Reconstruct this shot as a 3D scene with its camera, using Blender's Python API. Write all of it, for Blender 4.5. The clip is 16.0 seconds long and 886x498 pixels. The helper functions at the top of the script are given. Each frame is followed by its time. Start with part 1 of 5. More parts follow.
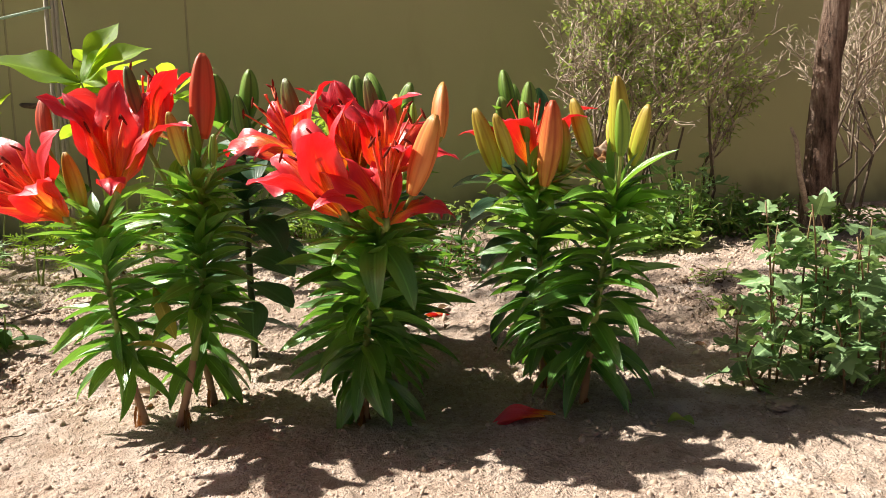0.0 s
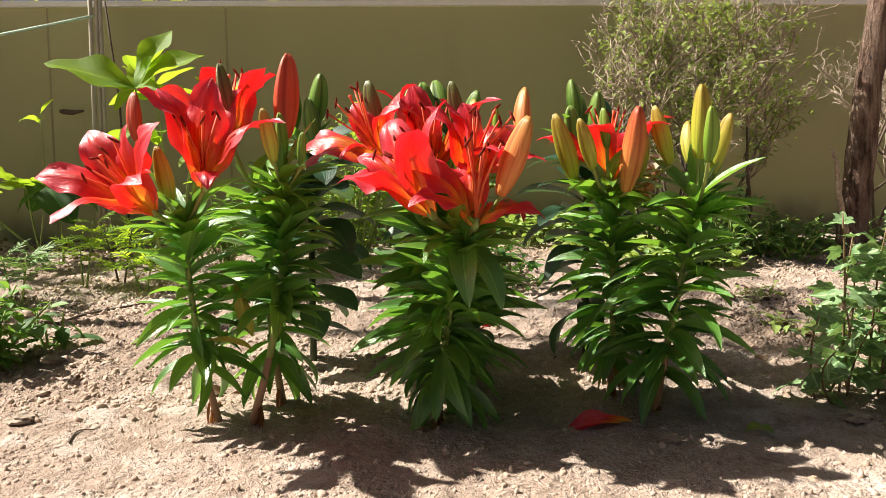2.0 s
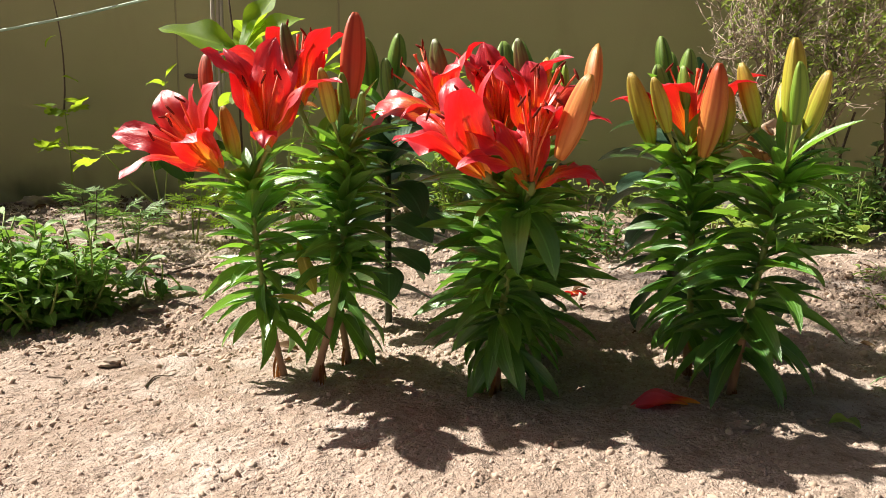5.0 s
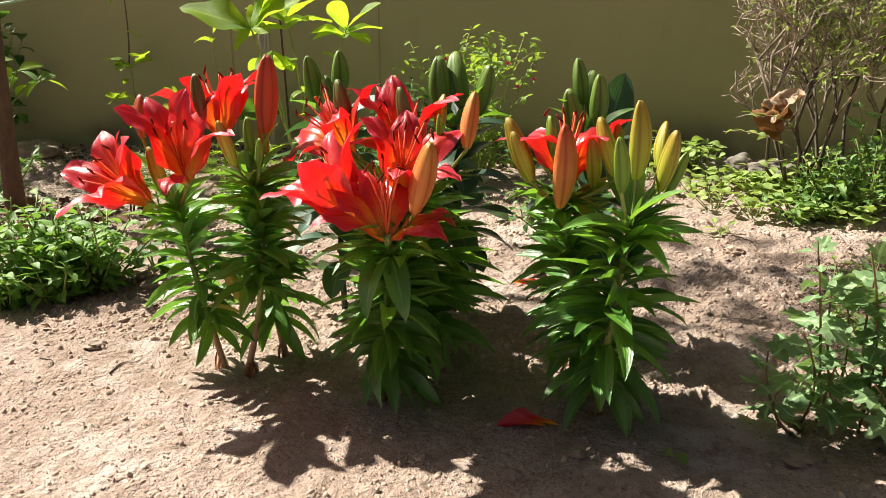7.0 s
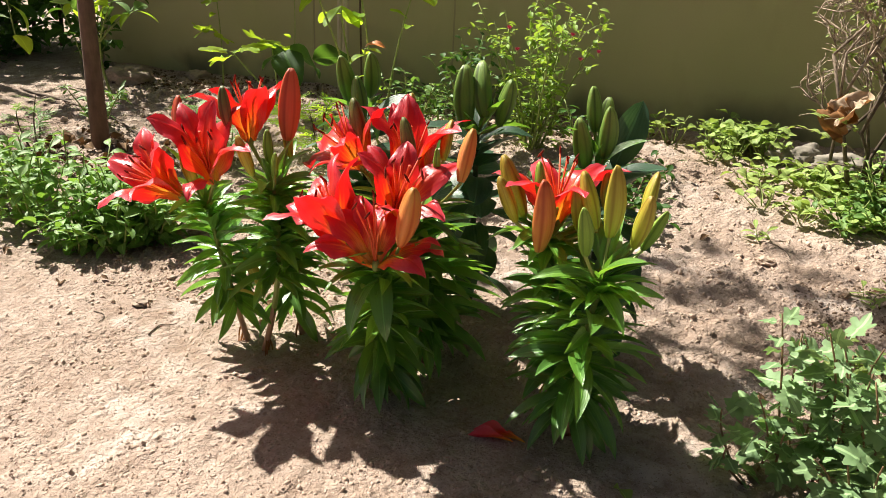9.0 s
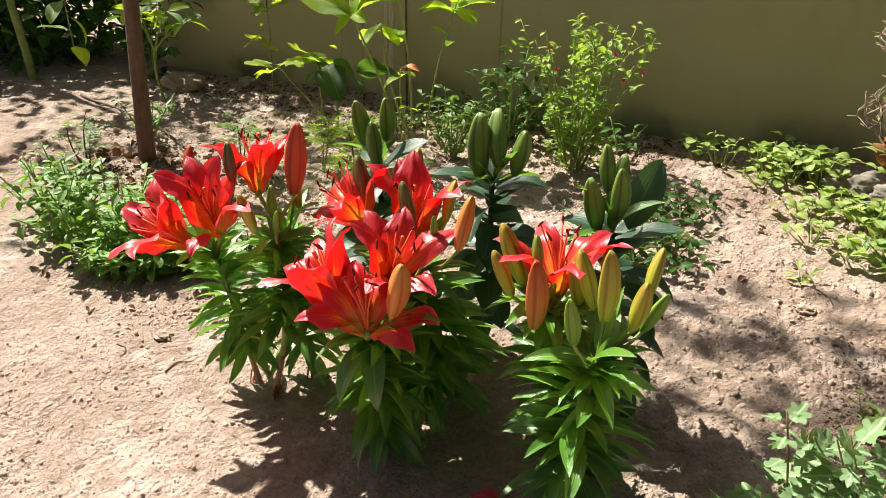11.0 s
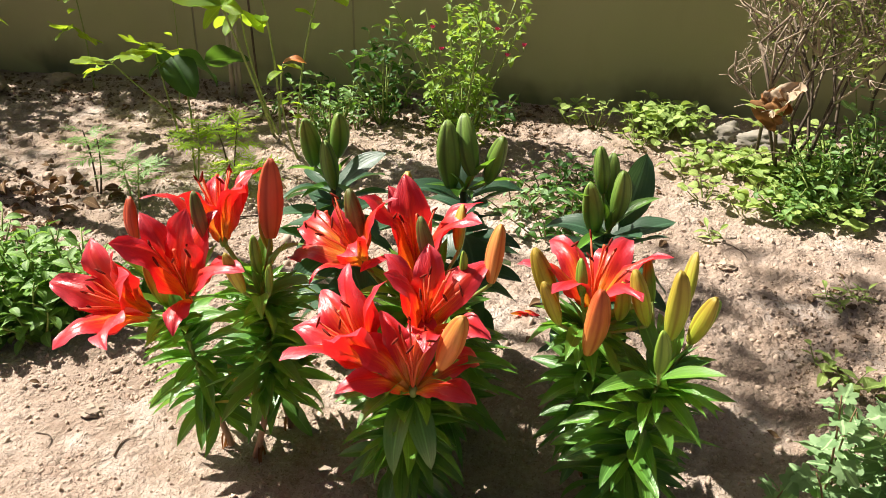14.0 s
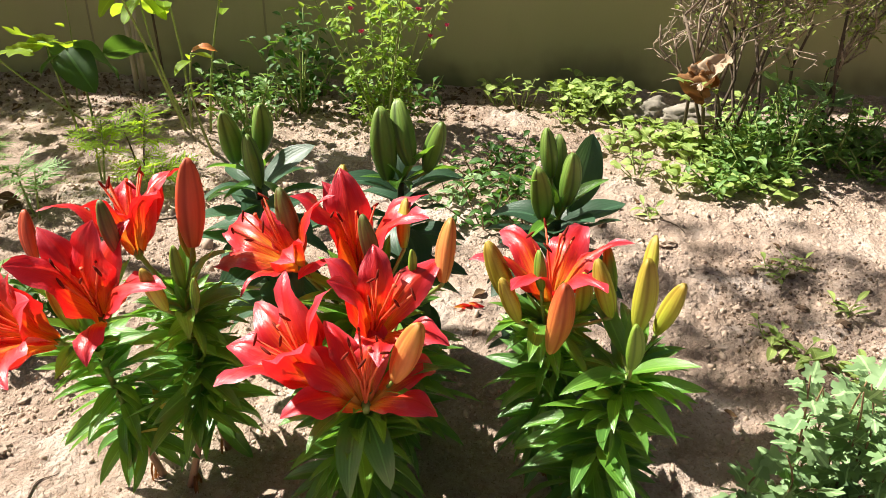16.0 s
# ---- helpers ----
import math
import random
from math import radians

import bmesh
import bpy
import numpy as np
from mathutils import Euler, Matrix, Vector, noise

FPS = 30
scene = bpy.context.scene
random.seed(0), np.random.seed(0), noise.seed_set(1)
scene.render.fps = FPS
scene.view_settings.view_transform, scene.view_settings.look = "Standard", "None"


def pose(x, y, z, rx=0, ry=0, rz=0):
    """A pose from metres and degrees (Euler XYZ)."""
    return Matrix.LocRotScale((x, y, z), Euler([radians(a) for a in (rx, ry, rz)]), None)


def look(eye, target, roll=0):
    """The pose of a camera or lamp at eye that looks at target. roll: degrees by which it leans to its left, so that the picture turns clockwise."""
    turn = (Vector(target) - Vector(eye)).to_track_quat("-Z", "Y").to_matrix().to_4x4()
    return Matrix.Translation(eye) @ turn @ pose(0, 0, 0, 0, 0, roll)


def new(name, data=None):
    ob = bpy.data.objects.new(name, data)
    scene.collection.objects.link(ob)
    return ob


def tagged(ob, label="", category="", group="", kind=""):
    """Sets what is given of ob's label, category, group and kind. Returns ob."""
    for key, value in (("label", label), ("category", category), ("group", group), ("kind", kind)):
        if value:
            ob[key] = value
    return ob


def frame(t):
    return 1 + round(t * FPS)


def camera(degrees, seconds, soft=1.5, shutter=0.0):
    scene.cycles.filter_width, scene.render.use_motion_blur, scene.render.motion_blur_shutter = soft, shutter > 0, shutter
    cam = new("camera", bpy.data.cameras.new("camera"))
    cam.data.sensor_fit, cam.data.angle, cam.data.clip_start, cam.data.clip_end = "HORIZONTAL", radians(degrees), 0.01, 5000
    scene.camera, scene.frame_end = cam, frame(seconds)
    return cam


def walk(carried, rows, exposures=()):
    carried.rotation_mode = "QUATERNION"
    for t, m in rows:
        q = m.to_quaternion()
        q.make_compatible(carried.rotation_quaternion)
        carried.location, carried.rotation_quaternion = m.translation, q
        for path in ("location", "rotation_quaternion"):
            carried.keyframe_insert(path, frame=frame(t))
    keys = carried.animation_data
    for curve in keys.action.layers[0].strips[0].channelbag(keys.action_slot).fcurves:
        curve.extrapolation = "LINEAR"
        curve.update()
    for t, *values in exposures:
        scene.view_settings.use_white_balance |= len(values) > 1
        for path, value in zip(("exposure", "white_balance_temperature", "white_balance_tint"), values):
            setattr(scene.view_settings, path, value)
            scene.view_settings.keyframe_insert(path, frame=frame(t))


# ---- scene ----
cam = camera(61.6, 16.0, soft=0.6)
METRES, EYE, TILT, LEAN, TURN = 1.15, 0.24, -5.3, 2.4, -4.0
ROWS = [
    (0.0, 0.0, 0.0, 0.0, -0.0, 0.0, 0.0),
    (0.5, -0.0157, -0.0002, -0.0013, 0.44, 0.81, -0.25),
    (1.0, -0.0288, -0.0009, -0.0084, 0.78, 1.35, -0.52),
    (1.5, -0.0458, -0.0034, -0.0135, 0.66, 1.55, -0.94),
    (2.0, -0.0627, -0.0028, -0.0166, 0.35, 1.62, -1.35),
    (2.5, -0.0865, 0.0084, -0.0194, 0.08, 1.51, -1.83),
    (3.0, -0.0954, 0.0127, -0.0235, 0.78, 1.08, -2.2),
    (3.5, -0.0974, 0.0175, -0.0261, 1.5, 0.48, -2.51),
    (6.0, 0.0927, 0.0194, 0.0128, 15.73, -4.33, -3.32),
    (6.5, 0.1407, 0.0193, 0.0504, 17.13, -6.76, -3.36),
    (7.0, 0.1851, 0.0101, 0.1104, 18.87, -9.35, -3.58),
    (7.5, 0.2101, -0.0016, 0.1526, 20.72, -11.72, -4.28),
    (8.0, 0.2337, -0.012, 0.1847, 22.32, -13.79, -5.29),
    (10.5, 0.2919, 0.0835, 0.2758, 32.49, -18.89, -7.56),
    (11.0, 0.295, 0.0811, 0.2998, 32.35, -18.72, -7.02),
    (11.5, 0.2819, 0.0833, 0.3149, 30.86, -18.82, -6.34),
    (12.0, 0.2679, 0.0858, 0.3203, 29.0, -19.12, -5.76),
    (12.5, 0.2513, 0.0901, 0.3216, 26.72, -19.57, -5.39),
    (13.0, 0.2256, 0.0936, 0.3207, 23.46, -19.94, -5.17),
    (13.5, 0.1618, 0.0836, 0.3252, 19.27, -20.21, -4.94),
    (14.0, 0.0915, 0.0688, 0.3261, 15.5, -20.39, -4.6),
    (14.5, 0.063, 0.0741, 0.3255, 13.03, -20.83, -4.32),
    (15.0, 0.0566, 0.0875, 0.3288, 11.62, -21.17, -4.14),
    (15.5, 0.0576, 0.1008, 0.3318, 10.45, -21.43, -3.84),
    (16.0, 0.0621, 0.1149, 0.3161, 8.72, -21.06, -3.52),
]
walk(cam, [(t, pose(0, 0, EYE, TILT, LEAN, TURN) @ pose(METRES * x, METRES * y, METRES * z, 90 + pitch, roll, yaw)) for t, x, y, z, yaw, pitch, roll in ROWS],
     [(0.0, 1.18), (3.5, 1.13), (6.0, 1.06), (6.5, 1.07), (7.5, 1.19), (11.0, 1.16), (14.0, 1.22), (16.0, 1.28)])

# ---- light ----
SUN_FROM = Vector((-0.83, 0.21, 1.0)).normalized()
sun = new("sun", bpy.data.lights.new("sun", "SUN"))
sun.data.energy, sun.data.angle, sun.data.color = 5.0, radians(0.8), (1.0, 0.95, 0.84)
sun.matrix_world = look(SUN_FROM * 20, (0, 0, 0))
world = bpy.data.worlds.new("sky")
scene.world = world
world.use_nodes = True
sky = world.node_tree.nodes.new("ShaderNodeTexSky")
sky.sky_type, sky.sun_disc = "NISHITA", False
sky.sun_elevation, sky.sun_rotation = math.asin(SUN_FROM.z), math.atan2(SUN_FROM.x, SUN_FROM.y)
sky.air_density, sky.dust_density, sky.ozone_density = 0.4, 4.5, 0.0
world.node_tree.links.new(sky.outputs[0], world.node_tree.nodes["Background"].inputs[0])
world.node_tree.nodes["Background"].inputs[1].default_value = 0.027

# ---- materials ----


class Nodes:
    """A short hand for building a node material."""

    def __init__(self, name):
        self.mat = bpy.data.materials.new(name)
        self.mat.use_nodes = True
        self.tree = self.mat.node_tree
        self.tree.nodes.clear()
        self.out = self.node("ShaderNodeOutputMaterial")

    def node(self, kind):
        return self.tree.nodes.new(kind)

    def link(self, a, b):
        self.tree.links.new(a, b)

    def val(self, socket, v):
        if isinstance(v, bpy.types.NodeSocket):
            self.link(v, socket)
        else:
            socket.default_value = v

    def coords(self, which="Object"):
        return self.node("ShaderNodeTexCoord").outputs[which]

    def place(self):
        return self.node("ShaderNodeNewGeometry").outputs["Position"]

    def chance(self):
        own, piece = self.node("ShaderNodeObjectInfo").outputs["Random"], self.node("ShaderNodeNewGeometry").outputs["Random Per Island"]
        return self.math("FRACT", self.math("ADD", own, piece))

    def noise(self, vec, scale, detail=4.0, rough=0.55, stretch=None):
        if stretch:
            m = self.node("ShaderNodeMapping")
            m.inputs["Scale"].default_value = stretch
            self.link(vec, m.inputs[0])
            vec = m.outputs[0]
        n = self.node("ShaderNodeTexNoise")
        self.link(vec, n.inputs["Vector"])
        n.inputs["Scale"].default_value, n.inputs["Detail"].default_value, n.inputs["Roughness"].default_value = scale, detail, rough
        return n.outputs[0]

    def ramp(self, fac, *stops):
        r = self.node("ShaderNodeValToRGB")
        el = r.color_ramp.elements
        while len(el) < len(stops):
            el.new(0.5)
        for e, (p, c) in zip(el, stops):
            e.position, e.color = p, (*c, 1) if not isinstance(c, float) else (c, c, c, 1)
        self.link(fac, r.inputs[0])
        return r.outputs[0]

    def mix(self, fac, a, b, how="MIX"):
        m = self.node("ShaderNodeMix")
        m.data_type, m.blend_type = "RGBA", how
        self.val(m.inputs[0], fac)
        for s, v in ((m.inputs[6], a), (m.inputs[7], b)):
            self.val(s, (*v, 1) if isinstance(v, tuple) and len(v) == 3 else v)
        return m.outputs[2]

    def math(self, op, a, b=0.0):
        m = self.node("ShaderNodeMath")
        m.operation = op
        self.val(m.inputs[0], a)
        self.val(m.inputs[1], b)
        return m.outputs[0]

    def uv(self):
        s = self.node("ShaderNodeSeparateXYZ")
        self.link(self.coords("UV"), s.inputs[0])
        return s.outputs[0], s.outputs[1]

    def bump(self, height, strength=0.5, distance=0.002):
        b = self.node("ShaderNodeBump")
        b.inputs["Strength"].default_value, b.inputs["Distance"].default_value = strength, distance
        self.link(height, b.inputs["Height"])
        return b.outputs[0]

    def surface(self, color, rough=0.6, normal=None, glow=None, amount=0.0, spec=0.5, metal=0.0, coat=0.0):
        p = self.node("ShaderNodeBsdfPrincipled")
        self.val(p.inputs["Base Color"], (*color, 1) if isinstance(color, tuple) else color)
        self.val(p.inputs["Roughness"], rough)
        p.inputs["Specular IOR Level"].default_value, p.inputs["Metallic"].default_value = spec, metal
        p.inputs["Coat Weight"].default_value = coat
        if normal:
            self.link(normal, p.inputs["Normal"])
        last = p.outputs[0]
        if glow is not None:
            t = self.node("ShaderNodeBsdfTranslucent")
            self.val(t.inputs[0], (*glow, 1) if isinstance(glow, tuple) else glow)
            if normal:
                self.link(normal, t.inputs["Normal"])
            m = self.node("ShaderNodeMixShader")
            m.inputs[0].default_value = amount
            self.link(last, m.inputs[1])
            self.link(t.outputs[0], m.inputs[2])
            last = m.outputs[0]
        self.link(last, self.out.inputs[0])
        return self.mat


def leaf_material(name, dark, light, glow, amount=0.35, rough=0.4, veins=0, spec=0.5, spots=0.0):
    """Leaf: two greens by chance and noise, a paler midrib, veins along the blade, light through it."""
    n = Nodes(name)
    u, v = n.uv()
    tone = n.math("ADD", n.math("MULTIPLY", n.chance(), 0.6), n.math("MULTIPLY", n.noise(n.place(), 60, 3), 0.5))
    col = n.mix(tone, dark, light)
    rib = n.math("LESS_THAN", n.math("ABSOLUTE", n.math("SUBTRACT", u, 0.5)), 0.035)
    col = n.mix(n.math("MULTIPLY", rib, 0.45), col, tuple(min(1, c * 2.2 + 0.02) for c in light))
    if spots:
        sp = n.math("GREATER_THAN", n.noise(n.place(), 220, 2), 0.66)
        col = n.mix(n.math("MULTIPLY", sp, spots), col, (0.25, 0.2, 0.07))
    fine = n.noise(n.coords("UV"), 60, 2, stretch=(1, 0.1, 1))
    if veins:
        wave = n.math("SINE", n.math("MULTIPLY", u, veins * 6.283))
        fine = n.math("ADD", n.math("MULTIPLY", wave, 0.25), fine)
        col = n.mix(n.math("MULTIPLY", n.math("ADD", wave, 1.0), 0.035), col, tuple(min(1, c * 2.0) for c in light))
    glow_col = n.mix(tone, tuple(c * 0.8 for c in glow), glow)
    return n.surface(col, n.math("ADD", rough, n.math("MULTIPLY", n.noise(n.place(), 90, 2), 0.15)),
                     n.bump(fine, 0.35, 0.0008), glow_col, amount, spec)


def petal_material():
    """Tepal: orange throat that runs out in streaks, red blade, rosy rim, dark flecks, fine ribs."""
    n = Nodes("lily_petal")
    u, v = n.uv()
    near_rib = n.math("ABSOLUTE", n.math("SUBTRACT", u, 0.5))
    streaks = n.math("SUBTRACT", n.noise(n.coords("UV"), 9, 3, stretch=(3.2, 0.35, 1)), 0.5)
    wob = n.math("ADD", v, n.math("MULTIPLY", streaks, 0.62))
    wob = n.math("ADD", wob, n.math("MULTIPLY", n.math("SUBTRACT", n.chance(), 0.5), 0.14))
    wob = n.math("ADD", wob, n.math("MULTIPLY", n.math("SUBTRACT", near_rib, 0.2), 0.70))
    col = n.ramp(wob, (0.04, (0.86, 0.42, 0.04)), (0.28, (0.84, 0.20, 0.018)), (0.46, (0.74, 0.05, 0.018)), (0.66, (0.66, 0.018, 0.026)), (1.0, (0.72, 0.065, 0.10)))
    rim = n.ramp(near_rib, (0.36, 0.0), (0.5, 0.5))
    col = n.mix(rim, col, (0.80, 0.11, 0.13))
    rib = n.ramp(near_rib, (0.0, 0.55), (0.05, 0.0))
    col = n.mix(rib, col, (0.50, 0.010, 0.014))
    fleck = n.math("MULTIPLY", n.math("GREATER_THAN", n.noise(n.coords("UV"), 26, 1, stretch=(3.2, 0.35, 1)), 0.63), n.math("LESS_THAN", n.math("ABSOLUTE", n.math("SUBTRACT", v, 0.3)), 0.16))
    col = n.mix(n.math("MULTIPLY", fleck, 0.5), col, (0.3, 0.01, 0.008))
    fine = n.noise(n.coords("UV"), 16, 2, stretch=(3.0, 0.12, 1))
    rel = n.math("ADD", n.math("MULTIPLY", fine, 0.32), n.math("MULTIPLY", n.noise(n.coords("UV"), 7, 3), 1.3))
    glow = n.ramp(wob, (0.03, (0.95, 0.42, 0.03)), (0.27, (0.90, 0.14, 0.012)), (0.47, (0.77, 0.015, 0.010)), (1.0, (0.70, 0.007, 0.013)))
    return n.surface(col, n.math("ADD", 0.26, n.math("MULTIPLY", n.noise(n.coords("UV"), 12, 3), 0.2)), n.bump(rel, 0.55, 0.0013), glow, 0.34, 0.8)


def bud_material(name, low, mid, tip, groove):
    """Bud: colour runs from foot to tip, darker grooves along the seams, fine ribs."""
    n = Nodes(name)
    u, v = n.uv()
    w = n.math("ADD", v, n.math("MULTIPLY", n.math("SUBTRACT", n.noise(n.coords("UV"), 7, 3, stretch=(5, 0.8, 1)), 0.5), 0.5))
    col = n.ramp(w, (0.05, low), (0.5, mid), (0.95, tip))
    wave = n.math("SINE", n.math("MULTIPLY", u, 6.283 * 3))
    seam = n.math("POWER", n.math("MAXIMUM", wave, 0.0), 7.0)
    col = n.mix(n.math("MULTIPLY", seam, 0.75), col, groove)
    line = n.math("POWER", n.math("MAXIMUM", n.math("SINE", n.math("MULTIPLY", u, -6.283 * 3)), 0.0), 14.0)
    col = n.mix(n.math("MULTIPLY", line, 0.4), col, groove)
    ribs = n.math("SINE", n.math("MULTIPLY", u, 6.283 * 21))
    col = n.mix(n.math("MULTIPLY", n.math("ADD", ribs, 1.0), 0.03), col, groove)
    rel = n.math("ADD", n.math("MULTIPLY", ribs, 0.12), n.noise(n.coords("UV"), 40, 2, stretch=(2, 0.2, 1)))
    return n.surface(col, 0.45, n.bump(rel, 0.3, 0.0008), n.mix(0.5, col, mid), 0.16, 0.4)


def plain_material(name, a, b, rough=0.7, scale=40, bump=0.4, dist=0.002, stretch=None, spec=0.4, **more):
    n = Nodes(name)
    p = n.place()
    big, small = n.noise(p, scale * 0.25, 3), n.noise(p, scale, 5, 0.65, stretch)
    f = n.ramp(n.math("ADD", n.math("MULTIPLY", big, 0.45), n.math("MULTIPLY", small, 0.55)), (0.32, 0.0), (0.68, 1.0))
    f2 = n.math("ADD", f, n.math("MULTIPLY", n.math("SUBTRACT", n.chance(), 0.5), 0.4))
    return n.surface(n.mix(f2, a, b), rough, n.bump(small, bump, dist), spec=spec, **more)


def soil_material():
    n = Nodes("dry_soil")
    p = n.place()
    broad, mid, fine, grain = n.noise(p, 3.2, 4), n.noise(p, 22, 5, 0.6), n.noise(p, 130, 4, 0.7), n.noise(p, 520, 2, 0.7)
    col = n.ramp(n.math("ADD", n.math("MULTIPLY", mid, 0.5), n.math("MULTIPLY", fine, 0.5)), (0.3, (0.27, 0.192, 0.142)), (0.5, (0.46, 0.354, 0.29)), (0.72, (0.63, 0.515, 0.445)))
    col = n.mix(n.ramp(broad, (0.42, 0.0), (0.66, 0.6)), col, (0.30, 0.212, 0.157))
    crust = n.math("MULTIPLY", n.ramp(n.noise(p, 4.5, 5, 0.6), (0.52, 0.0), (0.62, 0.6)), n.ramp(mid, (0.4, 0.0), (0.6, 1.0)))
    col = n.mix(crust, col, (0.70, 0.595, 0.535))
    speck = n.math("GREATER_THAN", grain, 0.63)
    col = n.mix(n.math("MULTIPLY", speck, 0.45), col, (0.63, 0.51, 0.43))
    dark = n.math("GREATER_THAN", n.noise(p, 300, 2), 0.64)
    col = n.mix(n.math("MULTIPLY", dark, 0.5), col, (0.14, 0.09, 0.06))
    crumb = n.node("ShaderNodeTexVoronoi")
    crumb.inputs["Scale"].default_value = 125.0
    warp = n.node("ShaderNodeVectorMath")
    warp.operation = "MULTIPLY_ADD"
    n.link(n.node("ShaderNodeTexNoise").outputs["Color"], warp.inputs[0])
    warp.inputs[1].default_value = (0.006, 0.006, 0.006)
    n.link(p, warp.inputs[2])
    n.link(warp.outputs[0], crumb.inputs["Vector"])
    lumps = n.math("MULTIPLY", n.math("SUBTRACT", 0.7, crumb.outputs["Distance"]), n.ramp(n.noise(p, 14, 3), (0.38, 0.15), (0.62, 1.0)))
    rel = n.math("ADD", n.math("ADD", n.math("MULTIPLY", fine, 0.75), n.math("MULTIPLY", n.noise(p, 55, 4, 0.6), 1.3)), n.math("ADD", n.math("MULTIPLY", grain, 0.3), n.math("MULTIPLY", lumps, 0.8)))
    return n.surface(col, 0.95, n.bump(rel, 1.0, 0.0065), spec=0.1)


def wall_material():
    n = Nodes("painted_render")
    p = n.place()
    broad, mid, fine = n.noise(p, 1.6, 4), n.noise(p, 9, 5, 0.6, (1, 1, 0.35)), n.noise(p, 260, 3, 0.6)
    col = n.mix(n.ramp(broad, (0.35, 0.0), (0.7, 1.0)), (0.365, 0.358, 0.192), (0.415, 0.403, 0.22))
    col = n.mix(n.ramp(mid, (0.55, 0.0), (0.8, 0.35)), col, (0.29, 0.282, 0.145))
    z = n.node("ShaderNodeSeparateXYZ")
    n.link(p, z.inputs[0])
    damp = n.math("MULTIPLY", n.ramp(n.math("ADD", z.outputs[2], n.math("MULTIPLY", mid, 0.12)), (0.2, 1.0), (0.3, 0.0)), n.ramp(n.noise(p, 5, 3), (0.45, 0.0), (0.62, 0.8)))
    col = n.mix(damp, col, (0.12, 0.12, 0.07))
    return n.surface(col, 0.85, n.bump(fine, 0.25, 0.0015), spec=0.2)


def bark_material():
    n = Nodes("rough_bark")
    p = n.place()
    ridge, grain, patch = n.noise(p, 70, 4, 0.6, (1, 1, 0.16)), n.noise(p, 260, 4, 0.7, (1, 1, 0.5)), n.noise(p, 12, 3)
    col = n.ramp(n.math("ADD", n.math("MULTIPLY", ridge, 0.75), n.math("MULTIPLY", grain, 0.25)), (0.36, (0.035, 0.022, 0.017)), (0.5, (0.19, 0.12, 0.088)), (0.66, (0.40, 0.29, 0.23)))
    col = n.mix(n.ramp(patch, (0.5, 0.0), (0.75, 0.35)), col, (0.18, 0.14, 0.11))
    return n.surface(col, 0.92, n.bump(n.math("ADD", ridge, n.math("MULTIPLY", grain, 0.4)), 1.0, 0.02), spec=0.15)


